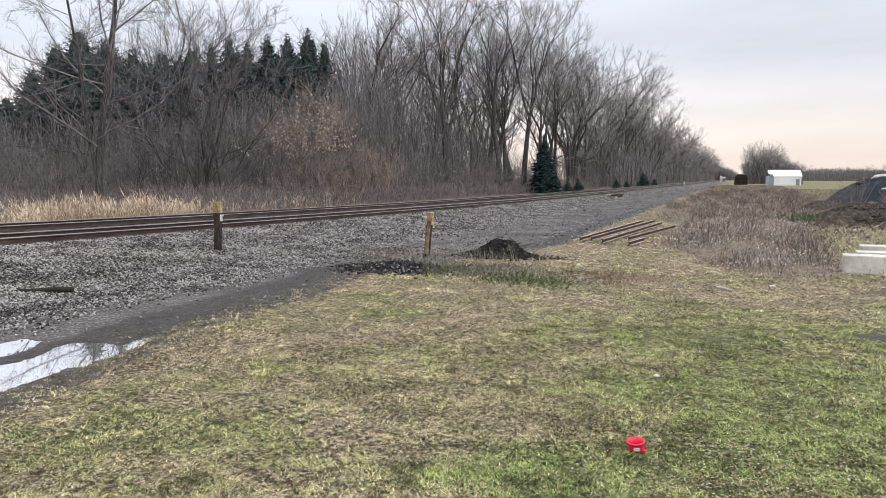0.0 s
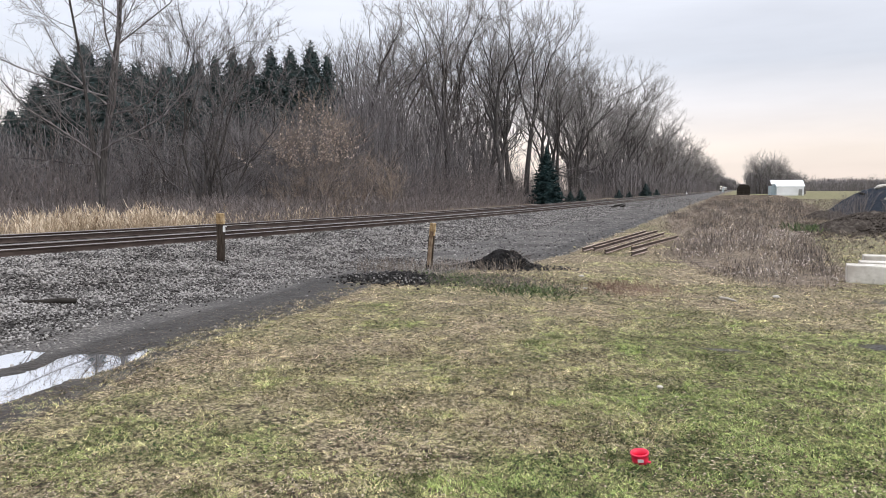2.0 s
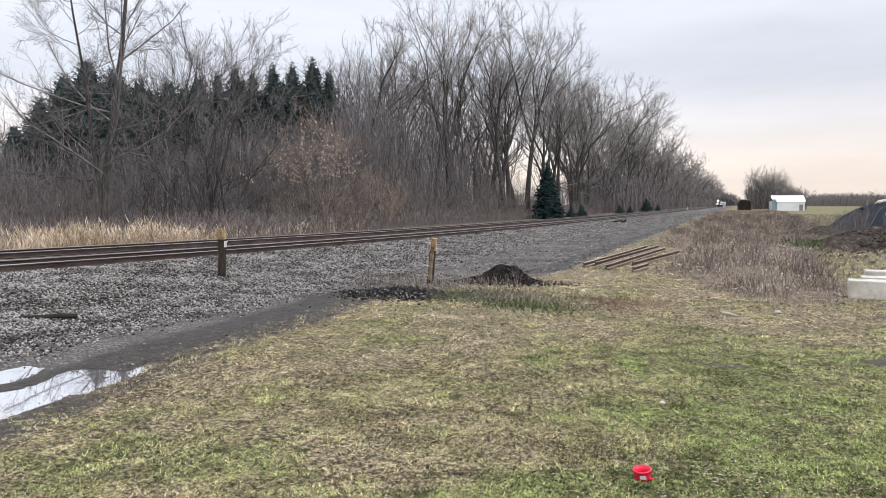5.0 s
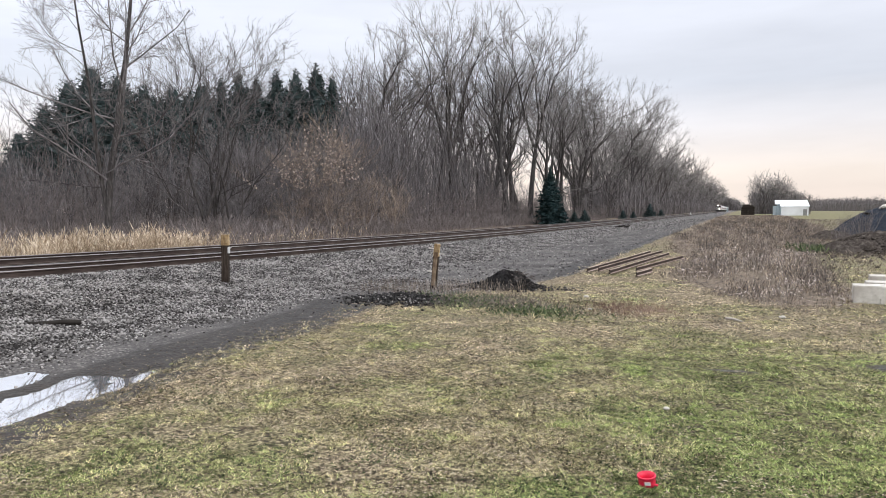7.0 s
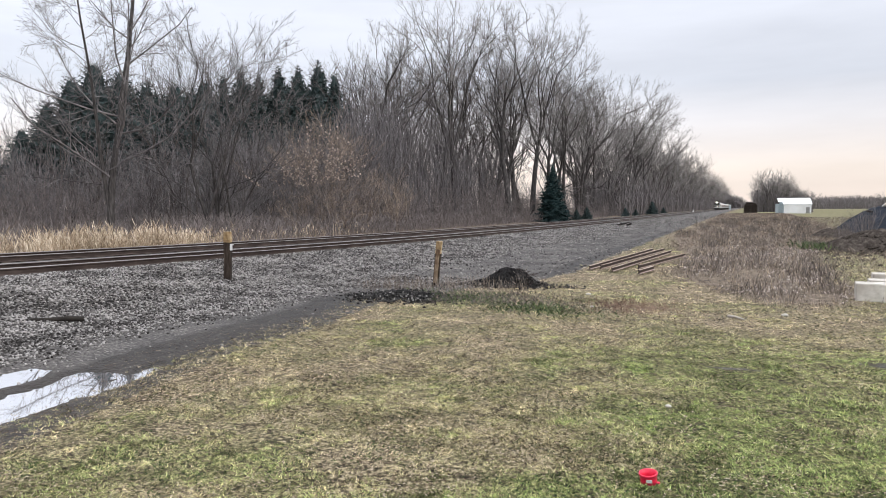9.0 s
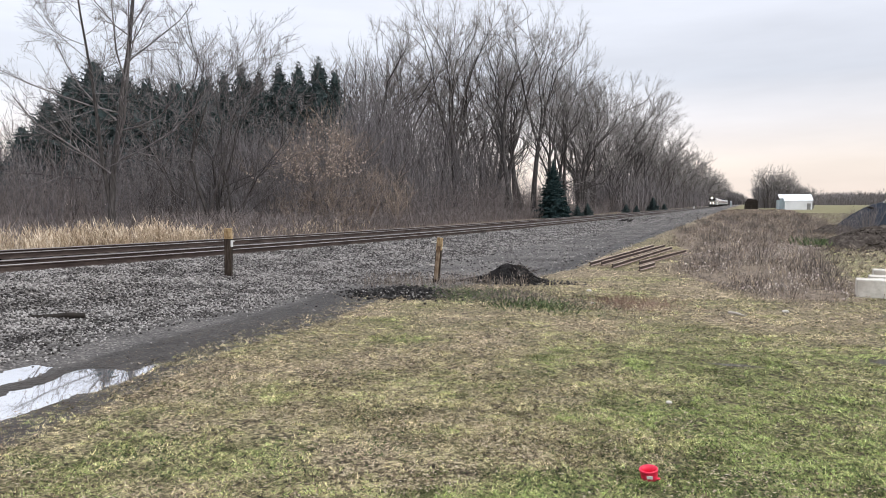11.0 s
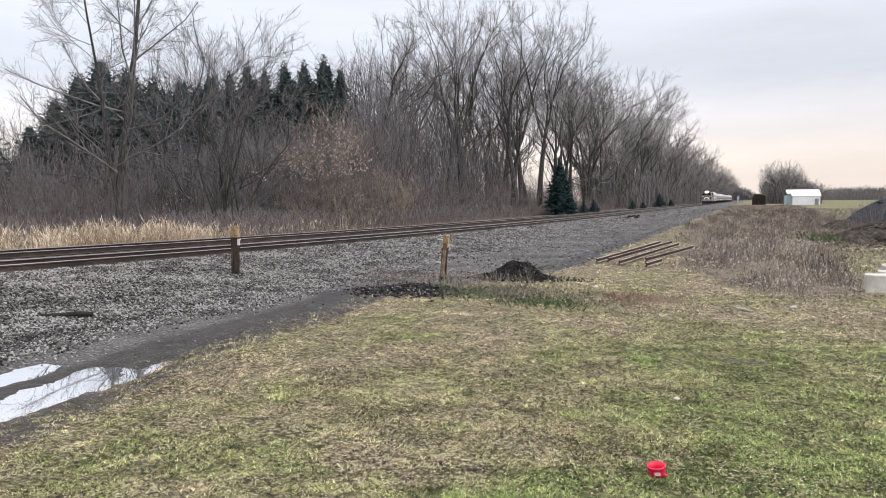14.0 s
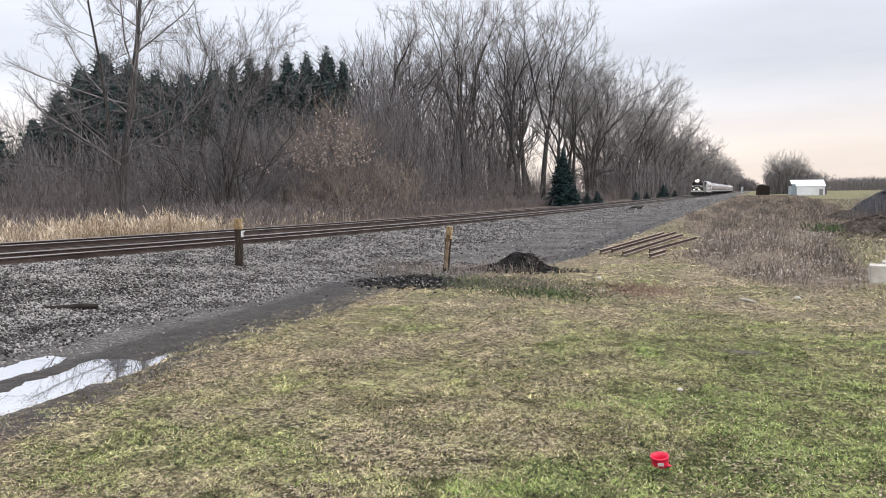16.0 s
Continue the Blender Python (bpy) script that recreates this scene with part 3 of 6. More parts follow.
def sprout(tw, pts, length, radius, level, spec, thin=0.011):
    """Branches along a limb, then twigs along those."""
    count, ratio, angle, lift, start = spec[level]
    rng = tw.rng
    for k in range(count):
        t = start + (1 - start) * (k + rng.random()) / count
        p, d = at_path(pts, min(t, 0.99))
        ln = length * ratio * rng.uniform(0.6, 1.25) * (1.15 - 0.55 * t)
        r = max(radius * (1 - 0.75 * t) * (0.34 if level == 0 else 0.55), thin)
        way = side_way(rng, d, radians(angle) * rng.uniform(0.6, 1.35))
        last = level + 1 >= len(spec)
        sub = tw.path(p, way, ln, 1 if last else (4 if level == 0 else 3), 0.13, lift)
        tw.limb(sub, r, r * 0.35 if last else r * 0.4, 3 if r < 0.05 else 5)
        if not last:
            sprout(tw, sub, ln, r, level + 1, spec, thin)


def make_tree(seed, height, radius, spec, name, label, thin=0.012, bark="bark_grey", twig="twig_grey", lean=0.03, stems=1, flare=0.3):
    """Bare tree: trunk mesh and crown mesh under one empty."""
    root = new(name)
    trunk, crown = Twigs(seed), Twigs(seed + 1)
    for s in range(stems):
        h = height * (1 if s == 0 else trunk.rng.uniform(0.7, 0.95))
        a = trunk.rng.uniform(0, 6.28)
        tilt = lean if s == 0 else flare * trunk.rng.uniform(0.5, 1)
        d = Vector((tilt * math.cos(a), tilt * math.sin(a), 1)).normalized()
        pts = trunk.path(Vector((0.25 * s * math.cos(a), 0.25 * s * math.sin(a), -0.3)), d, h, 10, 0.045, 0.04)
        trunk.limb(pts, radius * (1 if s == 0 else 0.6), radius * 0.08, 7)
        sprout(crown, pts, h, radius * (1 if s == 0 else 0.6), 0, spec, thin)
    part("trunk", trunk.mesh(name + "_trunk", M[bark]), None, root)
    part("crown", crown.mesh(name + "_crown", M[twig]), None, root)
    return tagged(root, label, "tree")


def fork(trunk, crown, p, d, length, radius, level, levels, spec):
    """A limb that rises, forks and forks again; the outer forks carry fine twigs."""
    rng = trunk.rng
    spread, ratio, lift, twigs, twig_len, thin = spec
    segs = 4 if level < 2 else 3
    pts = trunk.path(p, d, length * rng.uniform(0.8, 1.2), segs, 0.11, lift)
    tip = max(radius * 0.68, thin)
    (trunk if level < levels - 1 else crown).limb(pts, radius, tip, 6 if level < 2 else 3)
    if level >= levels - 2:
        for k in range(twigs):
            q, dd = at_path(pts, min(0.1 + 0.9 * (k + rng.random()) / twigs, 0.99))
            way = side_way(rng, dd, radians(rng.uniform(15, 60)))
            way = (way + Vector((0, 0, 0.28))).normalized()
            ln = twig_len * rng.uniform(0.4, 1.3)
            crown.sliver(q, q + way * ln, thin)
            for _ in range(2):
                t = rng.uniform(0.25, 0.8)
                w2 = side_way(rng, way, radians(rng.uniform(20, 55)))
                crown.sliver(q + way * ln * t, q + way * ln * t + w2 * ln * rng.uniform(0.3, 0.65), thin * 0.8)
    if level + 1 >= levels:
        return
    for k in range(3 if (level == 0 or rng.random() < 0.3) else 2):
        way = side_way(rng, (pts[-1] - pts[-2]).normalized(), radians(spread) * rng.uniform(0.55, 1.35))
        fork(trunk, crown, pts[-1], way, length * ratio * rng.uniform(0.8, 1.15), tip * rng.uniform(0.68, 0.9), level + 1, levels, spec)
    if level < levels - 1 and rng.random() < 0.8:
        q, dd = at_path(pts, rng.uniform(0.35, 0.8))
        way = side_way(rng, dd, radians(spread * 1.7) * rng.uniform(0.7, 1.2))
        fork(trunk, crown, q, way, length * ratio * rng.uniform(0.6, 0.9), radius * 0.5, min(level + 2, levels - 1), levels, spec)


def make_canopy_tree(seed, height, radius, name, label, clear=0.3, levels=6, spread=26, ratio=0.76, lift=0.07, twigs=9, thin=0.016, stems=1, flare=0.2, bark="bark_grey", twig="twig_grey", lean=0.04, category="tree"):
    """Bare broad-crowned tree: clean bole, forking limbs, fine pale twigs."""
    root = new(name)
    trunk, crown = Twigs(seed), Twigs(seed + 1)
    rng = trunk.rng
    for k in range(stems):
        a = rng.uniform(0, 6.28)
        tilt = lean if k == 0 else flare * rng.uniform(0.6, 1.1)
        d = Vector((tilt * math.cos(a), tilt * math.sin(a), 1)).normalized()
        h = height * (1 if k == 0 else rng.uniform(0.75, 0.98))
        r = radius * (1 if k == 0 else 0.72)
        bole = trunk.path(Vector((0.3 * k * math.cos(a), 0.3 * k * math.sin(a), -0.3)), d, h * clear + 0.3, 5, 0.04, 0.03)
        trunk.limb([bole[0], bole[0].lerp(bole[1], 0.35)] + bole[1:], r * 1.35, r * 0.8, 8)
        for _ in range(2):
            q, dd = at_path(bole, rng.uniform(0.55, 0.95))
            fork(trunk, crown, q, side_way(rng, dd, radians(55)), h * 0.16, r * 0.3, levels - 3, levels, (spread, ratio, lift, twigs, h * 0.042, thin))
        n = 3 if stems == 1 else 2
        turn = rng.uniform(0, 6.28)
        for j in range(n):
            b_ = turn + j * 6.28 / n + rng.uniform(-0.5, 0.5)
            t = math.tan(radians(spread * rng.uniform(0.35, 0.95)))
            way = Vector((t * math.cos(b_), t * math.sin(b_), 1)).normalized()
            fork(trunk, crown, bole[-1], way, h * (1 - clear) * 0.30, r * 0.6, 1, levels, (spread, ratio, lift, twigs, h * 0.042, thin))
    part("trunk", trunk.mesh(name + "_trunk", M[bark]), None, root)
    part("crown", crown.mesh(name + "_crown", M[twig]), None, root)
    return tagged(root, label, category)


def make_shrub(seed, height, stems, twigs, name, label, twig="twig_brown"):
    """Leafless thicket shrub: stems fanning from one stool, each with fine twigs."""
    root = new(name)
    st, tw = Twigs(seed), Twigs(seed + 1)
    rng = st.rng
    for _ in range(stems):
        a, t = rng.uniform(0, 6.28), rng.uniform(0.05, 0.6)
        d = Vector((t * math.cos(a), t * math.sin(a), 1)).normalized()
        h = height * rng.uniform(0.6, 1.05)
        pts = st.path(Vector((0.4 * rng.gauss(0, 0.5), 0.4 * rng.gauss(0, 0.5), -0.15)), d, h, 5, 0.09, 0.03)
        st.limb(pts, 0.028 * height / 5 + 0.01, 0.006, 4)
        sprout(tw, pts, h, 0.026, 0, [(twigs, 0.42, 34, 0.03, 0.2), (5, 0.42, 32, 0.02, 0.15)])
    part("stool", st.mesh(name + "_stems", M[twig]), None, root)
    part("crown", tw.mesh(name + "_twigs", M[twig]), None, root)
    return tagged(root, label, "shrub")


def make_conifer(seed, height, width, name, label, needle="needle_dark", rows=26, per_row=9, bare=0.12, taper=0.9, spray=1.0):
    """Spruce: straight trunk, tiers of drooping boughs, each thickly hung with needle sprays."""
    root = new(name)
    rng = random.Random(seed)
    tr = Twigs(seed)
    pts = [Vector((0, 0, -0.3 + (height + 0.3) * i / 6)) for i in range(7)]
    tr.limb(pts, width * 0.04 + 0.03, 0.015, 7)
    v, f = [], []

    def frond(p, w, s, droop):
        q = Vector((rng.gauss(0, 1), rng.gauss(0, 1), rng.gauss(0, 0.5))).normalized() * s * 0.38
        b0 = len(v)
        v.extend([p - q * 0.4, p + w * s * 0.45 + q, p + w * s * 0.5 - q, p + w * s * 1.1 - Vector((0, 0, droop * s))])
        f.extend([(b0, b0 + 1, b0 + 2), (b0 + 1, b0 + 3, b0 + 2)])

    for i in range(rows):
        t = bare + (1 - bare) * (i + 0.5) / rows
        z = height * t
        reach = width / 2 * (1 - t) ** taper * rng.uniform(0.88, 1.1) + 0.012 * width
        count = max(5, int(per_row * (1.15 - 0.6 * t)))
        a0 = rng.uniform(0, 6.28)
        for k in range(count):
            a = a0 + 6.28 * k / count + rng.uniform(-0.25, 0.25)
            ln = reach * rng.uniform(0.72, 1.12)
            d = Vector((math.cos(a), math.sin(a), -0.30 + 0.85 * t * t))
            bough = tr.path(Vector((0, 0, z + rng.uniform(-0.4, 0.4) * height / rows)), d.normalized(), ln, 3, 0.05, 0.05)
            tr.limb(bough, 0.012 + 0.008 * ln, 0.005, 3)
            n = max(6, int(ln / height * 190))
            for j in range(n):
                u = (j + rng.random()) / n
                p, dd = at_path(bough, min(0.08 + 0.92 * u, 0.99))
                w = side_way(rng, dd, radians(rng.uniform(15, 75)))
                w = Vector((w.x, w.y, w.z * 0.45 - 0.10))
                frond(p, w, spray * (height * 0.040 * rng.uniform(0.6, 1.4) * (1.15 - 0.5 * u) * (1.15 - 0.88 * t) + 0.05), 0.25)
    # shaded inner growth round the trunk
    for _ in range(900):
        t = rng.uniform(bare, 0.94)
        a = rng.uniform(0, 6.28)
        r = width * 0.38 * (1 - t) ** taper * math.sqrt(rng.random())
        frond(Vector((r * math.cos(a), r * math.sin(a), height * t)), Vector((math.cos(a + 1), math.sin(a + 1), rng.uniform(-0.5, 0.6))), height * 0.085 * (1.15 - t), 0.1)
    # the close-grown heart of the crown, ragged all over
    rings, sides, b0 = 22, 11, len(v)
    for i in range(rings + 1):
        t = bare + (0.97 - bare) * i / rings
        for k in range(sides):
            a = 6.28 * (k + 0.5 * (i % 2)) / sides
            r = width * 0.5 * (1 - t) ** taper * rng.uniform(0.30, 0.74)
            v.append(Vector((r * math.cos(a), r * math.sin(a), height * t + rng.uniform(-0.4, 0.4) * height / rings)))
    for i in range(rings):
        for k in range(sides):
            p, q = b0 + i * sides + k, b0 + i * sides + (k + 1) % sides
            f.extend([(p, q, q + sides), (p, q + sides, p + sides)])
    part("trunk", tr.mesh(name + "_trunk", M["bark_grey"]), None, root)
    part("crown", fast_mesh(name + "_crown", [tuple(p) for p in v], f, M[needle]), None, root)
    return tagged(root, label, "conifer")


def put(ob, x, y, turn=0.0, size=1.0, group="", dz=0.0, label=""):
    c = copy_thing(ob, pose(x, y, float(ground_z(x, y)) + dz, 0, 0, turn))
    c.scale = (size, size, size)
    if group:
        c["group"] = group
    if label:
        c["label"] = label
    return c


def place_first(ob, x, y, size=1.0, group=""):
    """Sets the pattern itself where it stands."""
    ob.matrix_basis = pose(x, y, float(ground_z(x, y)))
    ob.scale = (size,) * 3
    if group:
        ob["group"] = group


def plant(kinds, places, group):
    """Copies of the patterns at their places; each pattern stands at one of them itself."""
    used = set()
    rng = random.Random(len(places) * 7 + len(group))
    for n, (x, y, s, k) in enumerate(places):
        ob = kinds[k % len(kinds)]
        if k % len(kinds) in used:
            put(ob, x, y, rng.uniform(0, 360), s, group)
        else:
            used.add(k % len(kinds))
            place_first(ob, x, y, s, group)


# ------------------------------------------------------------------ woods beyond the line
tall_kinds = [make_canopy_tree(100 + 10 * i, 28 + 1.5 * (i % 3), 0.34, "woodland_tree", "tall bare broad-crowned tree at the wood's edge", clear=(0.26, 0.34, 0.2, 0.3)[i], levels=6, spread=(31, 28, 33, 29)[i], twigs=8, thin=0.013, stems=(1, 1, 2, 1)[i], lean=0.06, bark="bark_dark", twig="twig_edge") for i in range(4)]
far_kinds = [make_canopy_tree(200 + 10 * i, 24 + 2 * i, 0.28, "woodland_tree", "bare grey deciduous tree deep in the wood", clear=0.3, levels=5, spread=27, ratio=0.8, twigs=6, thin=0.015) for i in range(3)]
thicket_kinds = [make_canopy_tree(620 + 10 * i, 10 + i, 0.10, "thicket_tree", "small bare dark-twigged tree in the thicket", clear=(0.1, 0.16, 0.07)[i], levels=5, spread=25, ratio=0.82, twigs=8, thin=0.0075, stems=(3, 2, 4)[i], flare=0.45, twig="twig_thicket") for i in range(3)]
# distance haze is put into the colour: far trees take the paler twigs
low_kinds = [make_canopy_tree(260 + 10 * i, 22 + 2 * i, 0.3, "woodland_tree", "bare grey deciduous tree far down the line", clear=0.2, levels=5, spread=33, ratio=0.8, lift=0.06, twigs=6, thin=0.030, twig="twig_edge") for i in range(2)]
shrub_kinds = [make_shrub(300 + 10 * i, 4.6 + 0.6 * i, 12, 8, "thicket_shrub", "leafless brown thicket shrub behind the track") for i in range(3)]
grey_shrubs = [make_shrub(340 + 10 * i, 5.2 + 0.6 * i, 12, 8, "thicket_shrub", "leafless grey thicket shrub behind the track", "twig_thicket") for i in range(2)]


def polar(angle, d):
    """A place d metres off, angle degrees to the left of the line's direction."""
    return -d * math.sin(radians(angle)), d * math.cos(radians(angle))


def woods():
    rng = random.Random(5)
    edge, deep, low = [], [], []
    y = 73.0
    while y < 245:
        edge.append((-29 - rng.uniform(0, 6) - (7 if y < 92 else 0), y, rng.uniform(0.95, 1.12) * (0.84 if y < 80 else 1.0) * (1 + 0.08 * min(max((y - 115) / 60, 0), 1)), rng.randrange(4)))
        y += rng.uniform(3.4, 5.6) * (1 if y < 150 else 1.35)
    plant(tall_kinds, edge, "trees at the wood's edge")
    y = 84.0
    while y < 330:
        for x in (-38, -47):
            deep.append((x - rng.uniform(0, 7), y + rng.uniform(-3, 3), rng.uniform(0.9, 1.15), rng.randrange(3)))
        y += 11 if y < 180 else 13
    for ang, d, k in ((50.5, 92, 0.78), (47.5, 96, 0.84), (46, 100, 0.88), (44.6, 97, 0.9), (43.2, 100, 0.95), (42, 96, 0.9), (40.6, 102, 0.92), (30, 92, 0.86), (28.6, 90, 0.95), (27.4, 94, 1.0), (55.5, 88, 0.55), (54.3, 92, 0.6), (57, 90, 0.55), (34, 110, 0.9), (37.5, 112, 0.85), (33.2, 78, 0.55), (36, 76, 0.5), (38.6, 77, 0.56), (43, 74, 0.5), (45.5, 72, 0.55), (50, 70, 0.52), (52.6, 72, 0.45), (40.2, 73, 0.52), (30.4, 80, 0.62), (31, 104, 0.95), (29.3, 106, 1.0), (28, 108, 1.02), (26.6, 104, 1.0), (25.4, 110, 1.05), (24.4, 112, 1.08), (23.4, 116, 1.1), (22.4, 112, 1.1), (21.4, 122, 1.12), (20.4, 118, 1.12), (19.4, 128, 1.15), (18.4, 134, 1.15), (17.2, 142, 1.15), (16.2, 150, 1.15)):
        x, yy = polar(ang, d)
        deep.append((x, yy, k, rng.randrange(3)))
    # the wood is thin enough here to see the sky between the boles
    deep = [p for p in deep if not 13.2 < math.degrees(math.atan2(-p[0], p[1])) < 17.6]
    plant(far_kinds, deep, "trees in the wood")
    # small trees that stand through the thicket, row behind row
    tt = []
    for ring, d0 in enumerate((56, 64, 73)):
        a = 27.5
        while a < 58:
            x, yy = polar(a + rng.uniform(-0.8, 0.8), d0 + rng.uniform(-3, 3))
            if x < -31 and not (31 < a < 36 and ring == 0):
                tt.append((x, yy, (0.62 + 0.13 * ring) * rng.uniform(0.8, 1.2) * (1 if a < 50 else 0.8), rng.randrange(3)))
            a += rng.uniform(2.2, 3.4)
    y = 76.0
    while y < 240:
        tt.append((-30 - rng.uniform(0, 6), y, rng.uniform(0.45, 0.85), rng.randrange(3)))
        y += rng.uniform(4, 7)
    plant(thicket_kinds, tt, "small trees in the thicket")
    y = 245.0
    while y < 1000:
        low.append((-28 - rng.uniform(0, 5), y, rng.uniform(1.22, 1.5), rng.randrange(2)))
        low.append((-37 - rng.uniform(0, 9), y + 4, rng.uniform(1.2, 1.45), rng.randrange(2)))
        y += 9 if y < 420 else 18
    for _ in range(40):
        x = rng.uniform(-40, -2)
        low.append((x, rng.uniform(1120, 1350), rng.uniform(0.8, 1.05) * (0.72 - 0.018 * x), rng.randrange(2)))
    # the clump behind the shed, and the tree line across the fields
    for _ in range(60):
        x = rng.uniform(3, 23)
        low.append((x, rng.uniform(292, 330), rng.uniform(0.66, 0.82) * (min(1, 0.45 + 0.14 * (x - 3)) - 0.45 * min(1, max(0, (x - 9) / 9))), rng.randrange(2)))
    for _ in range(60):
        a = rng.uniform(5, 15)
        d = rng.uniform(700, 900)
        low.append((d * math.sin(radians(a)), d * math.cos(radians(a)), rng.uniform(0.5, 0.68) * (0.5 + 0.065 * a), rng.randrange(2)))
    plant(low_kinds, low, "trees far down the line")
    # thicket along the foot of the wood
    th = []
    y = 58.0
    while y < 260:
        th.append((-27.5 - rng.uniform(0, 4), y, rng.uniform(0.55, 0.95), rng.randrange(3)))
        if y < 140:
            th.append((-33 - rng.uniform(0, 5), y + 1, rng.uniform(0.8, 1.25), rng.randrange(3)))
        y += rng.uniform(2.2, 3.6) * (1 if y < 120 else 2.2)
    for ring, d0 in enumerate((50, 58)):
        a = 28.0
        while a < 57:
            x, yy = polar(a + rng.uniform(-0.8, 0.8), d0 + rng.uniform(-3, 3))
            if x < -29:
                th.append((x, yy, (0.68 + 0.25 * ring) * rng.uniform(0.75, 1.25) * (0.5 if 37 < a < 47 else 1), rng.randrange(3)))
            a += rng.uniform(2.6, 3.8)
    plant(shrub_kinds, th, "thicket behind the track")
    gs = []
    for ring, d0 in enumerate((49, 60)):
        a = 31.0
        while a < 57:
            x, yy = polar(a + rng.uniform(-1, 1), d0 + rng.uniform(-3, 3))
            if x < -30:
                gs.append((x, yy, (0.7 + 0.3 * ring) * rng.uniform(0.8, 1.2) * (0.5 if 37 < a < 47 else 1), rng.randrange(2)))
            a += rng.uniform(3.4, 5)
    plant(grey_shrubs, gs, "thicket behind the track")


woods()


def far_brush():
    """Dense young growth under the far trees."""
    rng = np.random.default_rng(21)
    x = np.concatenate([rng.uniform(3, 23, 2600), rng.uniform(60, 230, 6500)])
    y = np.concatenate([rng.uniform(290, 330, 2600), rng.uniform(690, 900, 6500)])
    x = np.concatenate([x, rng.uniform(-42, -26, 5000), rng.uniform(-42, -3, 2600)])
    y = np.concatenate([y, 170 * 5.6 ** rng.random(5000), rng.uniform(1110, 1300, 2600)])
    h = rng.uniform(3.5, 9.5, len(x)) * (0.7 + 0.9 * fbm(x, y, 0.02, 3))
    h[:2600] *= 0.75 * np.where(x[:2600] < 11, 1, 0.72)
    h[2600:9100] = 10 * (0.45 + 1.0 * fbm(x[2600:9100], y[2600:9100], 0.012, 3)) * rng.uniform(0.75, 1, 6500) * (1 + 0.8 * smooth_step(140, 225, x[2600:9100]))
    h[-2600:] = (6 + 0.44 * (2 - x[-2600:])) * rng.uniform(0.6, 1, 2600)
    w = np.concatenate([np.full(2600, 0.04), np.full(6500, 0.12), np.full(5000, 0.06), np.full(2600, 0.3)])
    tagged(new("far_brush", stem_mesh("far_brush", x, y, h, w, rng.uniform(0, 0.4, len(x)), M["twig_grey"], rng, 0.6)), "grey-brown brush under the far tree lines", "brush", kind="stuff")


def single_trees():
    # two stems from one foot, the taller leaning a little, long limbs arching out and up
    BIG = [(24, 0.27, 60, 0.10, 0.16), (8, 0.46, 40, 0.05, 0.15), (7, 0.5, 38, 0.03, 0.15), (3, 0.5, 34, 0.02, 0.15)]
    t = make_tree(507, 23, 0.23, BIG, "roadside_tree", "tall bare grey-barked tree standing before the thicket", 0.0075, stems=2, flare=0.035, lean=0.0, bark="bark_dark", twig="twig_thicket")
    x, y = polar(49.2, 45)
    place_first(t, x, y)
    t.matrix_basis = t.matrix_basis @ Matrix.Rotation(radians(-4), 4, Vector((-0.75, 0.66, 0))) @ Matrix.Rotation(radians(170), 4, "Z")
    t = make_canopy_tree(540, 13.5, 0.17, "spreading_tree", "bare dark spreading tree before the thicket", clear=0.07, levels=6, spread=29, ratio=0.80, lift=0.05, twigs=8, thin=0.0075, stems=4, flare=0.55, bark="bark_dark", twig="twig_thicket")
    x, y = polar(42.2, 52)
    place_first(t, x, y, 1.3)
    pale = make_canopy_tree(560, 10.5, 0.07, "copper_shrub", "pale copper-coloured shrub with old seed heads", clear=0.05, levels=5, spread=27, ratio=0.82, lift=0.05, twigs=9, thin=0.0085, stems=7, flare=0.55, bark="twig_brown", twig="twig_pale", category="shrub")
    rng = np.random.default_rng(66)
    tips = [tuple(v.co) for v in pale.children[1].data.vertices if v.co.z > 4.2]
    c = np.array(tips)[rng.choice(len(tips), 4500)]
    n = len(c)
    v = c[:, None] + rng.normal(0, 0.037, (n, 4, 3))
    tris = (np.arange(n) * 4)[:, None, None] + np.array([(0, 1, 2), (0, 2, 3), (0, 3, 1), (1, 3, 2)])[None]
    part("seed_head", fast_mesh("seed_head", v.reshape(-1, 3), tris.reshape(-1, 3), M["seed"]), None, pale, "pale dry seed heads")["kind"] = "stuff"
    x, y = polar(32.9, 54)
    place_first(pale, x, y, 1.0)
    x, y = polar(34.8, 57)
    put(pale, x, y, 120, 0.9)
    pale2 = make_shrub(580, 5.6, 18, 10, "pale_shrub", "pale grey bushy shrub close behind the track", "twig_pale")
    x, y = polar(27.3, 64)
    place_first(pale2, x, y, 1.0)
    x, y = polar(29.6, 62)
    put(pale2, x, y, 77, 0.9)


single_trees()
conifer_kinds = [make_conifer(400 + 10 * i, 17 + i, 9.0 + 0.8 * i, "spruce", "dark green spruce behind the bare thicket", rows=30, per_row=11, bare=0.26, taper=0.72) for i in range(2)]
end_kind = make_conifer(490, 18, 8.5, "spruce", "dark spruce at the far end of the line", rows=14, per_row=7, bare=0.05, spray=1.8)
pine_kinds = [make_conifer(460 + 10 * i, 16.5, 11.5, "pine", "broad dark green pine behind the bare thicket", rows=24, per_row=17, bare=0.34, taper=0.6) for i in range(2)]


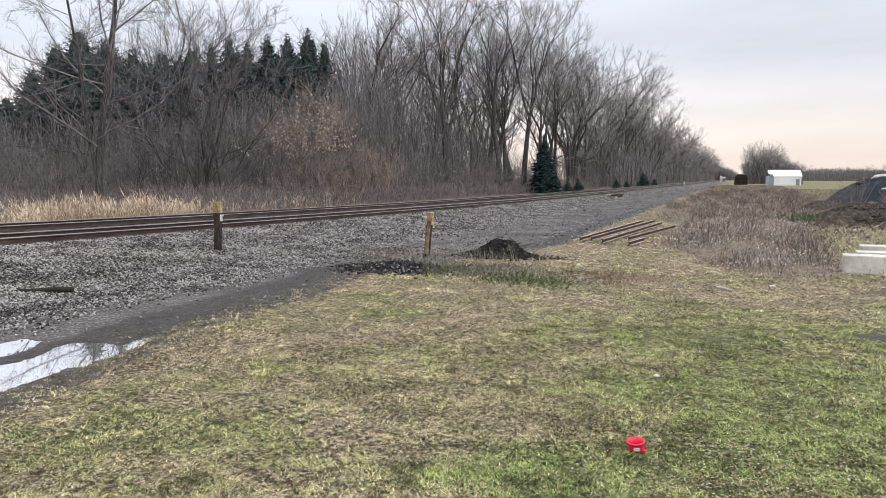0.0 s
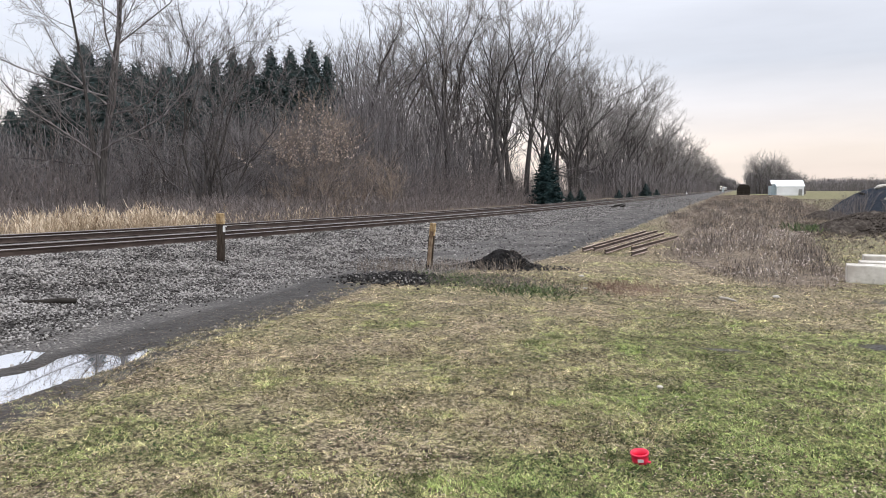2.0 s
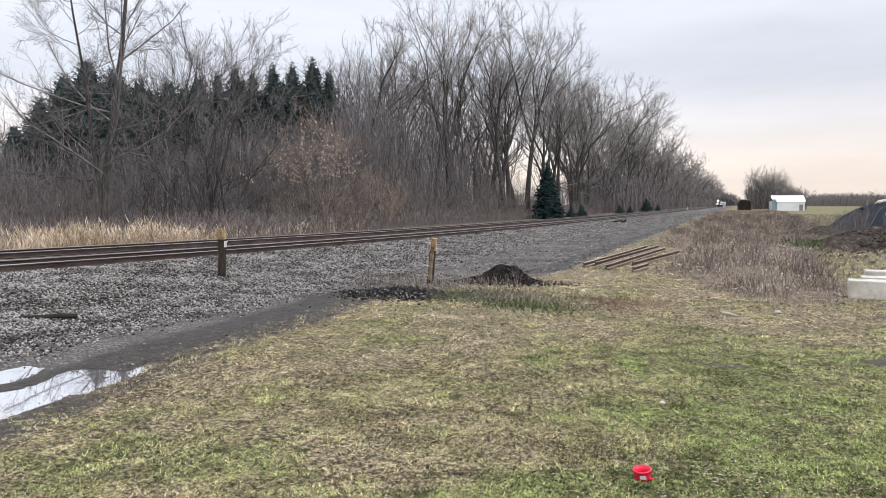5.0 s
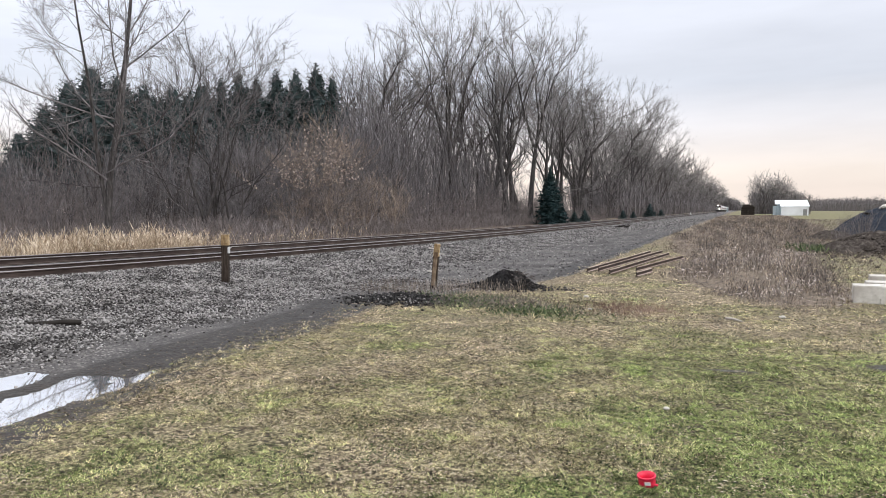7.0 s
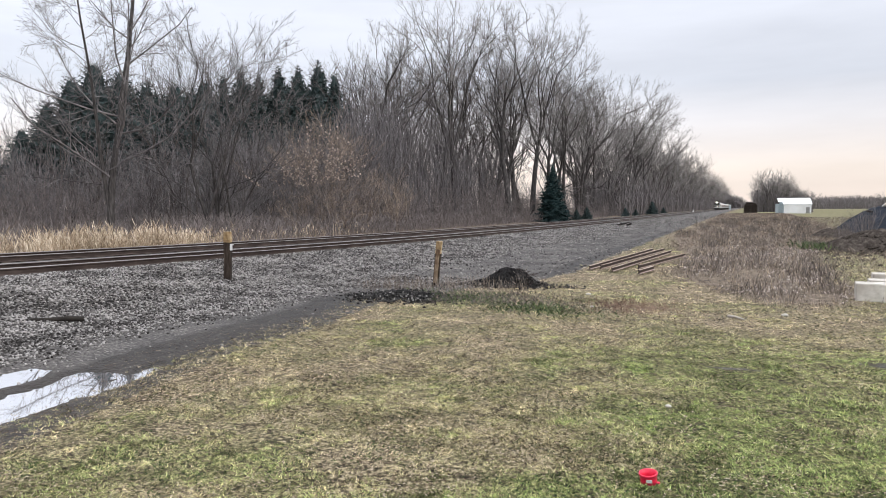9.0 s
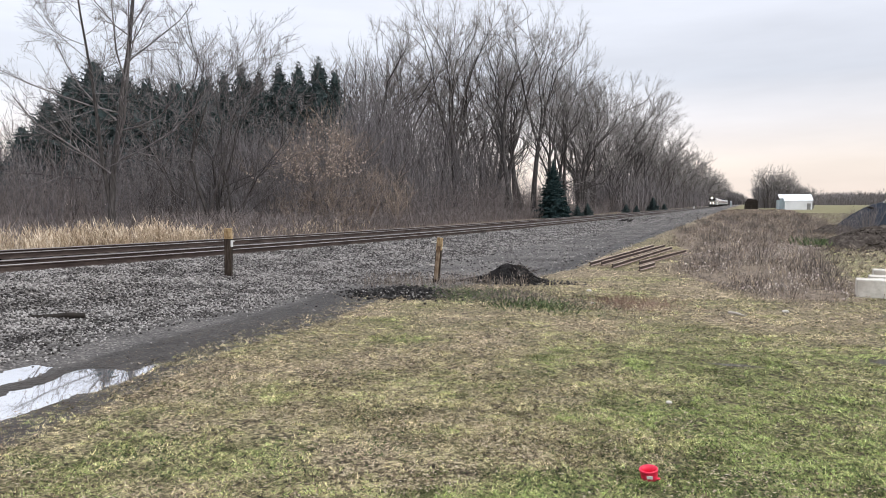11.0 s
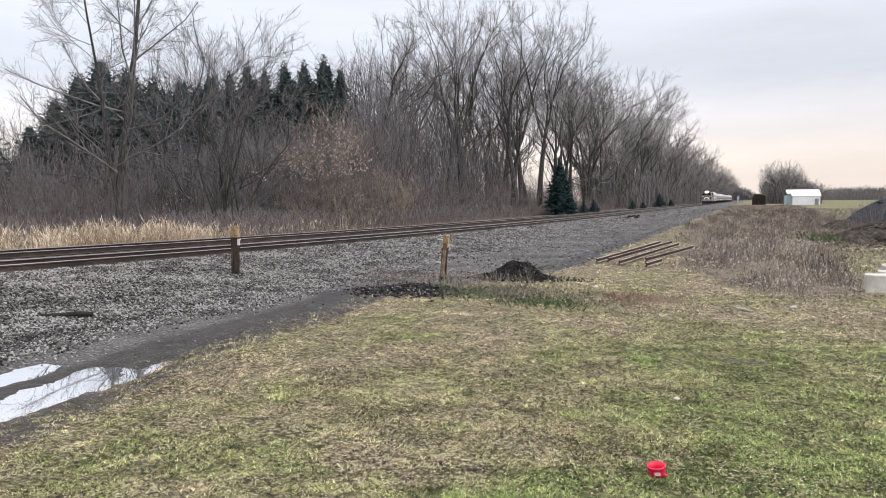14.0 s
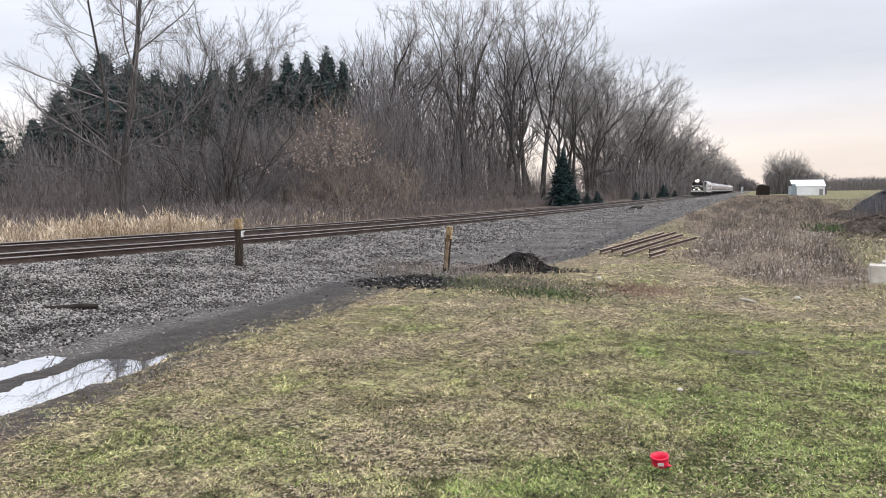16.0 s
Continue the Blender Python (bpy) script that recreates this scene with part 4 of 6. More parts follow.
def conifers():
    rng = random.Random(8)
    spots = []
    for ang, d, s in ((39.6, 94, 1.02), (38.2, 95, 1.06), (36.7, 96, 1.14), (35.2, 98, 1.12), (33.6, 97, 1.18), (32.3, 100, 1.06), (37.4, 101, 0.98), (34.4, 106, 1.0), (40.9, 92, 1.02), (39.0, 104, 1.0), (36.0, 108, 1.05), (33.0, 110, 1.0), (31.2, 106, 0.9), (30.2, 110, 0.85)):
        x, y = polar(ang, d)
        spots.append((x, y, s * 1.1 * rng.uniform(0.97, 1.03), rng.randrange(2)))
    pines = []
    for ang, d, s in ((42.3, 90, 1.06), (44.4, 88, 1.0), (46.4, 86, 0.98), (48.2, 84, 1.02), (49.9, 82, 1.04), (51.4, 82, 0.94), (53.0, 82, 0.78), (54.6, 84, 0.62), (57.6, 70, 0.62), (45.4, 94, 0.98), (47.4, 93, 1.0), (43.3, 95, 1.04), (50.6, 90, 0.96)):
        x, y = polar(ang, d)
        pines.append((x, y, s, rng.randrange(2)))
    plant(pine_kinds, pines, "pines behind the thicket")
    # dark evergreens that close the far end of the line
    ends = []
    for _ in range(16):
        x = rng.uniform(-36, -6)
        ends.append((x, rng.uniform(1150, 1300), rng.uniform(0.85, 1.05) * (0.75 - 0.018 * x), 0))
    plant(conifer_kinds, spots, "dark spruces")
    plant([end_kind], ends, "spruces at the far end of the line")


conifers()
small_kind = make_conifer(480, 8.4, 11, "young_spruce", "small dark spruce seedling beside the track", "needle_dark", 10, 10, 0.02, spray=2.2)
lone = make_conifer(440, 8.4, 6.2, "young_spruce", "dense blue-green young spruce beside the railway", "needle_blue", 26, 13, 0.03)
place_first(lone, -25.6, 98)


def seedlings():
    rows = [(x0, -x0 / math.tan(radians(ang)), k, 0) for ang, x0, k in ((6.85, -24.6, 0.46), (8.9, -24.8, 0.24), (8.1, -24.6, 0.20), (11.9, -25.2, 0.26), (6.0, -24.4, 0.26), (12.7, -25.6, 0.22))]
    plant([small_kind], rows, "small spruces beside the track")


seedlings()


def marker():
    ob = tagged(new("track_marker"), "small white marker post between the tracks", "marker")
    part("post", boxes((0, 0, 0.5, 0.3, 0.2, 1.0), bevel=0.03), M["white_paint"], ob)
    part("foot", boxes((0, 0, 0.12, 0.8, 0.4, 0.24), bevel=0.05), M["white_paint"], ob)
    ob.matrix_basis = pose(-18.6, 280, 0.1)
    ob = tagged(new("signal_cabinet"), "white signal cabinet far down the line", "cabinet")
    part("body", boxes((0, 0, 1.8, 1.1, 0.9, 3.6), bevel=0.04), M["white_paint"], ob)
    part("door", boxes((0, -0.47, 1.6, 0.8, 0.04, 2.6)), M["steel_pale"], ob)
    ob.matrix_basis = pose(-10.2, 500, 0.0)


marker()


# ------------------------------------------------------------------ track
RAIL = [(-0.075, 0), (0.075, 0), (0.075, 0.012), (0.012, 0.035), (0.009, 0.125), (0.036, 0.135), (0.036, 0.158), (0.027, 0.176), (-0.027, 0.176), (-0.036, 0.158), (-0.036, 0.135), (-0.009, 0.125), (-0.012, 0.035), (-0.075, 0.012)]
STATIONS = [-60, -20, 0, 4, 8, 12, 16, 20, 26, 32, 40, 50, 65, 90, 130, 200, 400, 1500, 3000]


def rail_mesh(name):
    v, f, idx = [], [], []
    n = len(RAIL)
    for i, y in enumerate(STATIONS):
        z = float(rail_top(y)) - 0.176
        v += [(x, y, zz + z) for x, zz in RAIL]
        if i:
            for k in range(n):
                a, b_ = (i - 1) * n + k, (i - 1) * n + (k + 1) % n
                f.append((a, b_, b_ + n, a + n))
                idx.append(1 if k in (6, 7, 8) else 0)
    me = mesh_of(name, v, f, M["rail_web"])
    me.materials.append(M["rail_head"])
    me.polygons.foreach_set("material_index", idx)
    return me


def build_track(cx, near):
    track = tagged(new("railway_track"), "rusty steel rails on dark timber ties in ballast", "railway track", "railway tracks")
    me = rail_mesh("rail")
    for s in (-1, 1):
        part("rail", me, None, track, "dark rusted rail with polished head").location = (cx + s * GAUGE / 2, 0, 0)
    bm = boxes((0, 0, 0, 2.6, 0.22, 0.18), bevel=0.012)
    tme = bpy.data.meshes.new("tie")
    bm.to_mesh(tme), bm.free()
    tme.materials.append(M["tie"])
    for i in range(150):
        y = 2 + i * 0.53
        t = part("tie", tme, None, track)
        t.location = (cx, y, float(rail_top(y)) - 0.176 - 0.092)


for k, cx in enumerate(TRACK_X):
    build_track(cx, k == 0)

# ------------------------------------------------------------------ train
def headlamp(parent, x, y, z, r):
    bm = bmesh.new()
    bmesh.ops.create_uvsphere(bm, u_segments=12, v_segments=6, radius=r)
    bmesh.ops.transform(bm, matrix=Matrix.Translation((x, y, z)) @ Matrix.Diagonal((1, 0.4, 1, 1)), verts=bm.verts)
    part("headlight", bm, M["headlight"], parent, "lit headlight")


def wheelset(parent, y, name="truck"):
    t = part(name, boxes((-1.12, y, 0.55, 0.14, 2.9, 0.45), (1.12, y, 0.55, 0.14, 2.9, 0.45), (0, y, 0.6, 2.2, 0.5, 0.3), bevel=0.03), M["under"], parent)
    for yy in (y - 1.05, y + 1.05):
        bm = bmesh.new()
        cyl(bm, (-0.78, yy, 0.5), (-0.65, yy, 0.5), 0.5, 0.5, 18), cyl(bm, (0.65, yy, 0.5), (0.78, yy, 0.5), 0.5, 0.5, 18), cyl(bm, (-0.8, yy, 0.5), (0.8, yy, 0.5), 0.09, 0.09, 8)
        part("wheelset", bm, M["under"], t)


def make_locomotive():
    """Road switcher: cab at the front (towards -y), long hood behind, walkways with rails."""
    ob = tagged(new("locomotive"), "black diesel locomotive with white front bands and lit headlights", "locomotive")
    part("frame", boxes((0, 10.8, 1.35, 3.0, 21.0, 0.35), bevel=0.03), M["black_paint"], ob)
    part("fuel_tank", boxes((0, 10.8, 0.85, 2.7, 5.5, 0.7), bevel=0.1), M["under"], ob)
    part("pilot", boxes((0, 0.35, 0.95, 3.0, 0.35, 1.05), bevel=0.05), M["black_paint"], ob)
    part("front_band", boxes((0, 0.14, 1.50, 2.95, 0.06, 0.30)), M["white_paint"], ob, "white striped pilot band")
    nose = loft([(-0.95, 1.5), (0.95, 1.5), (0.95, 2.75), (0.7, 2.95), (-0.7, 2.95), (-0.95, 2.75)], 1.0, 2.8)
    part("nose", nose, M["black_paint"], ob)
    part("nose_band", boxes((0, 0.97, 2.42, 1.1, 0.05, 0.34)), M["white_paint"], ob, "white nose panel")
    cab = loft([(-1.5, 1.5), (1.5, 1.5), (1.5, 3.75), (1.05, 4.35), (0.4, 4.5), (-0.4, 4.5), (-1.05, 4.35), (-1.5, 3.75)], 2.4, 5.2)
    part("cab", cab, M["black_paint"], ob)
    for x in (-0.95, 0.95):
        part("windshield", boxes((x, 2.37, 3.5, 0.8, 0.04, 0.6)), M["glass_dark"], ob)
    for s in (-1, 1):
        part("cab_window", boxes((s * 1.51, 3.8, 3.3, 0.04, 1.3, 0.65)), M["glass_dark"], ob)
    part("cab_band", boxes((0, 2.36, 2.85, 2.96, 0.04, 0.42)), M["white_paint"], ob, "white band below the windshield")
    part("number_board", boxes((0, 2.36, 4.1, 0.5, 0.05, 0.3)), M["white_paint"], ob)
    hood = loft([(-1.15, 1.5), (1.15, 1.5), (1.15, 4.0), (0.9, 4.3), (-0.9, 4.3), (-1.15, 4.0)], 5.2, 20.6)
    part("hood", hood, M["black_paint"], ob)
    for y in (8.0, 11.0, 17.5, 19.2):
        bm = bmesh.new()
        cyl(bm, (0, y, 4.25), (0, y, 4.55), 0.62, 0.58, 16)
        part("roof_fan", bm, M["under"], ob)
    part("radiator", boxes((0, 17.5, 3.9, 2.9, 4.5, 0.7), bevel=0.08), M["black_paint"], ob)
    for s in (-1, 1):
        rail = bmesh.new()
        for i in range(9):
            cyl(rail, (s * 1.45, 5.6 + i * 1.8, 1.5), (s * 1.45, 5.6 + i * 1.8, 2.5), 0.025, 0.025, 6)
        cyl(rail, (s * 1.45, 5.6, 2.5), (s * 1.45, 20, 2.5), 0.025, 0.025, 6)
        part("handrail", rail, M["white_paint"], ob)
        part("sill_stripe", boxes((s * 1.51, 10.8, 1.42, 0.03, 20.6, 0.12)), M["white_paint"], ob)
        headlamp(ob, s * 0.72, 0.12, 2.0, 0.11)
    headlamp(ob, -0.24, 2.33, 4.42, 0.24), headlamp(ob, 0.24, 2.33, 4.42, 0.24)
    wheelset(ob, 4.2), wheelset(ob, 17.4)
    bm = bmesh.new()
    cyl(bm, (0, -0.4, 0.95), (0, 0.3, 0.95), 0.12, 0.12, 8)
    part("coupler", bm, M["under"], ob)
    return ob


def make_power_unit():
    """Second unit: full-width pale body with dark vents."""
    ob = tagged(new("locomotive"), "pale grey second locomotive with dark vents and red stripe", "locomotive")
    body = loft([(-1.5, 1.1), (1.5, 1.1), (1.52, 3.7), (1.2, 4.4), (0.5, 4.65), (-0.5, 4.65), (-1.2, 4.4), (-1.52, 3.7)], 0.3, 20.0)
    part("body", body, M["white_paint"], ob)
    for s in (-1, 1):
        part("stripe", boxes((s * 1.53, 10.1, 1.75, 0.03, 19.2, 0.35)), M["maroon"], ob)
        part("cab_window", boxes((s * 1.53, 1.6, 3.25, 0.04, 1.2, 0.7)), M["glass_dark"], ob)
        part("side_panel", boxes((s * 1.53, 14.4, 2.3, 0.035, 1.4, 2.0)), M["grey_steel"], ob, "grey louvred panel")
        for y in (4, 7, 12.5, 16):
            part("vent", boxes((s * 1.53, y, 3.0, 0.04, 1.5, 0.9)), M["glass_dark"], ob)
        part("door", boxes((s * 1.53, 9.6, 2.5, 0.04, 0.75, 1.9)), M["grey_steel"], ob)
    for y in (5, 9, 15):
        bm = bmesh.new()
        cyl(bm, (0, y, 4.6), (0, y, 4.8), 0.7, 0.65, 16)
        part("roof_fan", bm, M["under"], ob)
    part("fuel_tank", boxes((0, 10, 0.75, 2.6, 5, 0.7), bevel=0.1), M["under"], ob)
    wheelset(ob, 3.6), wheelset(ob, 16.6)
    return ob


def make_coach(length=25.6, roof="silver", label="silver streamlined passenger coach with dark window band", dome=False):
    ob = tagged(new("passenger_coach"), label, "railway coach", "coaches of the train")
    prof = [(-1.5, 0.95), (1.5, 0.95), (1.52, 2.2), (1.5, 3.35), (1.2, 3.95), (0.6, 4.25), (-0.6, 4.25), (-1.2, 3.95), (-1.5, 3.35), (-1.52, 2.2)]
    part("body", loft(prof, 0.3, length - 0.3), M[roof], ob)
    for s in (-1, 1):
        part("window_band", boxes((s * 1.515, length / 2, 2.45, 0.03, length - 2.2, 1.35)), M["black_paint"], ob, "dark band round the windows")
        part("sill", boxes((s * 1.51, length / 2, 1.15, 0.05, length - 0.8, 0.4)), M["under"], ob)
        for i in range(11):
            part("window", boxes((s * 1.52, 2.8 + i * 2.0, 2.65, 0.04, 1.45, 0.75)), M["glass_dark"], ob)
        for y in (1.2, length - 1.2):
            part("door", boxes((s * 1.52, y, 2.3, 0.04, 0.8, 2.0)), M["grey_steel"], ob)
    part("end_door", boxes((0, 0.28, 2.2, 1.1, 0.05, 2.1)), M["under"], ob)
    if dome:
        part("dome", loft([(-1.35, 3.9), (1.35, 3.9), (1.25, 4.7), (0.7, 5.05), (-0.7, 5.05), (-1.25, 4.7)], 6, 18), M["glass_dark"], ob, "dark glazed roof dome")
    wheelset(ob, 3.2), wheelset(ob, length - 3.2)
    return ob


def build_train():
    """(vehicle, its front's distance behind the train's nose)"""
    cars = [(make_locomotive(), 0.0), (make_power_unit(), 22.2)]
    coach, white = make_coach(), make_coach(roof="white_paint", label="white passenger coach with dark windows")
    domed = make_coach(dome=True, label="silver passenger coach with glazed roof dome")
    cars.append((coach, 43.0))
    cars.append((white, 69.0))
    d = 69.0 + 26.0
    for k in range(3):
        cars.append((copy_thing(coach, Matrix()), d))
        d += 26.0
    cars.append((domed, d))
    d += 26.0
    cars.append((copy_thing(white, Matrix()), d))
    cars.append((copy_thing(coach, Matrix()), d + 26.0))
    return cars


TRAIN = build_train()

# ------------------------------------------------------------------ things beside the line
def make_post(x, y, height, w, lean, turn, name, label, top):
    ob = tagged(new(name), label, "post", "timber posts beside the track")
    z = float(ground_z(x, y))
    def shaft(z0, z1, t):
        bm = bmesh.new()
        box(bm, 0, 0, (z0 + z1) / 2, w * t, w * t, z1 - z0)
        bmesh.ops.subdivide_edges(bm, edges=[e for e in bm.edges if abs(e.verts[0].co.z - e.verts[1].co.z) > 0.05], cuts=5)
        for v in bm.verts:
            n = noise.noise(v.co * 4 + Vector((x, y, 0)))
            v.co.x += 0.012 * n
            v.co.y += 0.012 * noise.noise(v.co * 5)
        bmesh.ops.bevel(bm, geom=list(bm.edges), offset=0.006, segments=1, affect="EDGES")
        return bm
    part("shaft", shaft(-0.3, height - top, 1.0), M["post_dark"], ob)
    part("top", shaft(height - top - 0.01, height, 0.985), M["post_top"], ob, "bare orange-weathered wood top")
    ob.matrix_basis = pose(x, y, z, lean[0], lean[1], turn)
    return ob


p1 = make_post(-11.85, 13.7, 1.18, 0.165, (0, 1.0), 25, "timber_post", "dark weathered square timber post with pale top", 0.26)
bm = boxes((0.10, -0.06, 0.80, 0.05, 0.05, 0.16), (0.12, -0.05, 0.86, 0.07, 0.03, 0.03))
part("bracket", bm, M["white_paint"], p1, "small white bracket")
p2 = make_post(-7.15, 15.9, 1.12, 0.15, (2, 5.5), 20, "timber_post", "leaning split timber post with yellow-brown face", 0.30)
part("peg", boxes((-0.14, -0.02, 1.0, 0.14, 0.03, 0.03), (0.12, -0.02, 0.88, 0.12, 0.03, 0.03), (-0.14, -0.02, 0.42, 0.13, 0.03, 0.03)), M["concrete"], p2, "short wooden pegs")
part("face", boxes((-0.01, -0.078, 0.5, 0.10, 0.015, 0.85), bevel=0.004), M["post_face"], p2, "split weathered brown face")


def make_cup(x, y):
    ob = tagged(new("plastic_pot"), "bright red plastic pot lying in the grass", "pot")
    prof = [(0.057, 0.0), (0.059, 0.03), (0.060, 0.060), (0.065, 0.062), (0.065, 0.076), (0.058, 0.076), (0.055, 0.03), (0.052, 0.008)]
    bm = bmesh.new()
    n = 28
    rings = [[bm.verts.new((r * math.cos(2 * math.pi * k / n), r * math.sin(2 * math.pi * k / n), z)) for k in range(n)] for r, z in prof]
    for a, b_ in zip(rings, rings[1:]):
        for k in range(n):
            bm.faces.new((a[k], a[(k + 1) % n], b_[(k + 1) % n], b_[k]))
    bm.faces.new(rings[0][::-1]), bm.faces.new(rings[-1])
    part("wall", bm, M["red"], ob, smooth=True)
    part("tab", boxes((0.062, -0.02, 0.012, 0.03, 0.022, 0.01), bevel=0.003), M["red"], ob)
    part("label", boxes((0.012, -0.0595, 0.036, 0.04, 0.006, 0.022)), M["white_paint"], ob, "small pale sticker")
    ob.matrix_basis = pose(x, y, float(ground_z(x, y)) + 0.01, 6, -5, 0)


make_cup(-0.595, 5.0)


def make_stick(name, label, pts, r0, r1, material, seed=1):
    bm = bmesh.new()
    t = Twigs(seed)
    t.limb([Vector(p) for p in pts], r0, r1, 7)
    return tagged(new(name, t.mesh(name, M[material])), label, "log")


make_stick("old_tie_fragment", "rotten dark timber lying on the ballast", [(-10.95, 7.65, 0.13), (-10.85, 7.76, 0.15), (-10.7, 7.97, 0.14), (-10.5, 8.15, 0.15), (-10.35, 8.35, 0.12)], 0.042, 0.05, "under")
make_stick("branch_piece", "pale broken branch on the lawn", [(-0.26, 13.2, 0.075), (-0.13, 13.08, 0.085), (0.0, 12.92, 0.07)], 0.03, 0.014, "concrete", 2)


def scrap():
    """A twisted dark piece of scrap on the far ballast."""
    t = Twigs(77)
    for k in range(5):
        a = Vector((-12.6 + 0.3 * k, 75.2 + 0.4 * (k % 2), 0.14 + 0.05 * (k % 3)))
        t.limb(t.path(a, Vector((1, 0.2 * k - 0.4, 0.1)).normalized(), 0.7, 4, 0.3, 0.0), 0.08, 0.04, 6)
    tagged(new("scrap_piece", t.mesh("scrap_piece", M["under"])), "dark twisted scrap lying on the ballast", "scrap")


scrap()


def pale_stones():
    for k, (x, y, r) in enumerate(((-0.67, 7.05, 0.032), (0.67, 13.8, 0.06), (-3.15, 15.2, 0.06), (-2.7, 13.4, 0.05))):
        bm = bmesh.new()
        bmesh.ops.create_icosphere(bm, subdivisions=2, radius=r)
        for v in bm.verts:
            v.co *= 1 + 0.35 * noise.noise(v.co * 14 + Vector((k * 7, 0, 0)))
            v.co.z *= 0.55
        me = bpy.data.meshes.new("pale_stone")
        bm.to_mesh(me), bm.free()
        me.materials.append(M["concrete"])
        ob = tagged(new("pale_stone", me), "pale flat stone lying in the lawn", "stone", "pale stones in the lawn")
        ob.matrix_basis = pose(x, y, float(ground_z(x, y)) + r * 0.3, 0, 0, 40 * k)


pale_stones()


def rail_stack():
    """Loose used rails, about twelve metres long, side by side on the ground."""
    n = len(RAIL)
    for x0, y0, x1, y1, flip in ((-4.43, 21.45, -3.76, 31.8, 0), (-4.02, 21.15, -3.21, 31.1, 1), (-3.64, 20.87, -2.86, 30.4, 0), (-2.99, 21.7, -2.12, 28.0, 1), (-2.80, 20.4, -2.57, 22.1, 0)):
        ln = math.hypot(x1 - x0, y1 - y0)
        bm = loft([(x * 0.62, z * 0.7) for x, z in RAIL], 0, ln)
        me = bpy.data.meshes.new("loose_rail")
        bm.to_mesh(me), bm.free()
        me.materials.append(M["rail_web"])
        me.materials.append(M["rust_lit_top"])
        # light painted in: upward faces take the pale rust, shaded sides the dark one
        me.polygons.foreach_set("material_index", [1 if f.normal.z > 0.35 else 0 for f in me.polygons])
        ob = tagged(new("loose_rail", me), "loose rusty steel rail lying in the dead grass", "steel rail", "stack of loose rails")
        ob.matrix_basis = pose(x0, y0, float(ground_z(x0, y0)) + (0.09 if flip else 0.04), 0, 0, math.degrees(math.atan2(-(x1 - x0), y1 - y0)))


rail_stack()


def heap(name, label, x, y, rx, ry, h, material, seed, lumps=0.12, n=72, category="heap", power=1.6, skew=0.0):
    """A tipped heap: rounded cone with slumped, lumpy flanks."""
    rng = np.random.default_rng(seed)
    u = np.linspace(-1.15, 1.15, n)
    U, V = np.meshgrid(u, u)
    r = np.hypot(U + skew * (1 - np.abs(V)), V)
    ang = np.arctan2(V, U)
    r = r * (1 + 0.12 * np.sin(3 * ang + seed) + 0.08 * np.sin(5 * ang + 2 * seed))
    Z = h * np.clip(1 - r ** power, -0.25, 1)
    X, Y = x + U * rx, y + V * ry
    Z = Z + lumps * h * ((fbm(X * 1.0 + seed, Y, 3.0 / max(rx, 0.8), 5) - 0.5) * 2 + 0.45 * (rng.random(X.shape) - 0.5)) + ground_z(X, Y) - 0.04 - 0.1 * h * (r > 1)
    idx = np.arange(n * n).reshape(n, n)
    a, b_, c, d = idx[:-1, :-1].ravel(), idx[:-1, 1:].ravel(), idx[1:, 1:].ravel(), idx[1:, :-1].ravel()
    me = fast_mesh(name, np.c_[X.ravel(), Y.ravel(), Z.ravel()], np.concatenate([np.c_[a, b_, c], np.c_[a, c, d]]), M[material])
    me.polygons.foreach_set("use_smooth", [True] * len(me.polygons))
    return tagged(new(name, me), label, category)


heap("cinder_mound", "small heap of black cinders at the lawn's edge", -5.38, 16.6, 0.88, 0.6, 0.45, "coal", 3, 0.45)
heap("cinder_mound", "low spill of black cinders round the leaning post", -6.9, 13.5, 0.85, 0.45, 0.13, "coal", 5, 1.1, power=1.1)
heap("cinder_mound", "low spill of black cinders beside the larger heap", -6.2, 16.9, 0.6, 0.4, 0.16, "coal", 9, 0.5)
heap("asphalt_mound", "large dark heap of crushed asphalt in the yard", 11.2, 60, 5.0, 11, 2.35, "asphalt", 4, 0.05, category="heap", power=2.2)
heap("soil_mound", "low heap of brown clodded soil in the yard", 6.1, 38.5, 2.7, 5.0, 0.78, "soil", 6, 0.45)
heap("soil_mound", "low dark heap of wet soil behind the clods", 5.3, 52.0, 1.5, 3.5, 0.55, "soil", 12, 0.4)


def crest_debris():
    """Pale rubble and a dark lump left on the crest of the asphalt heap."""
    rng = random.Random(17)
    for k, (x, y, z, r, m) in enumerate(((9.4, 59, 2.25, 0.30, "concrete"), (9.9, 60, 2.32, 0.22, "concrete"), (10.4, 59.5, 2.32, 0.34, "concrete"), (10.9, 60, 2.3, 0.24, "concrete"), (8.1, 58, 1.75, 0.17, "under"), (8.7, 52, 1.45, 0.14, "concrete"), (9.4, 51.5, 1.3, 0.12, "concrete"))):
        bm = bmesh.new()
        bmesh.ops.create_icosphere(bm, subdivisions=2, radius=r)
        for v in bm.verts:
            v.co *= 1 + 0.5 * noise.noise(v.co * 4 + Vector((k * 5, 0, 0)))
            v.co.x *= 1.5
            v.co.z *= 0.55
        me = bpy.data.meshes.new("rubble_piece")
        bm.to_mesh(me), bm.free()
        me.materials.append(M[m])
        ob = tagged(new("rubble_piece", me), "pale broken rubble on the asphalt heap" if m == "concrete" else "dark lump lying on the asphalt heap", "rubble", "rubble on the asphalt heap")
        ob.matrix_basis = pose(x, y, z - 0.1, rng.uniform(-12, 12), rng.uniform(-12, 12), rng.uniform(0, 180))


crest_debris()


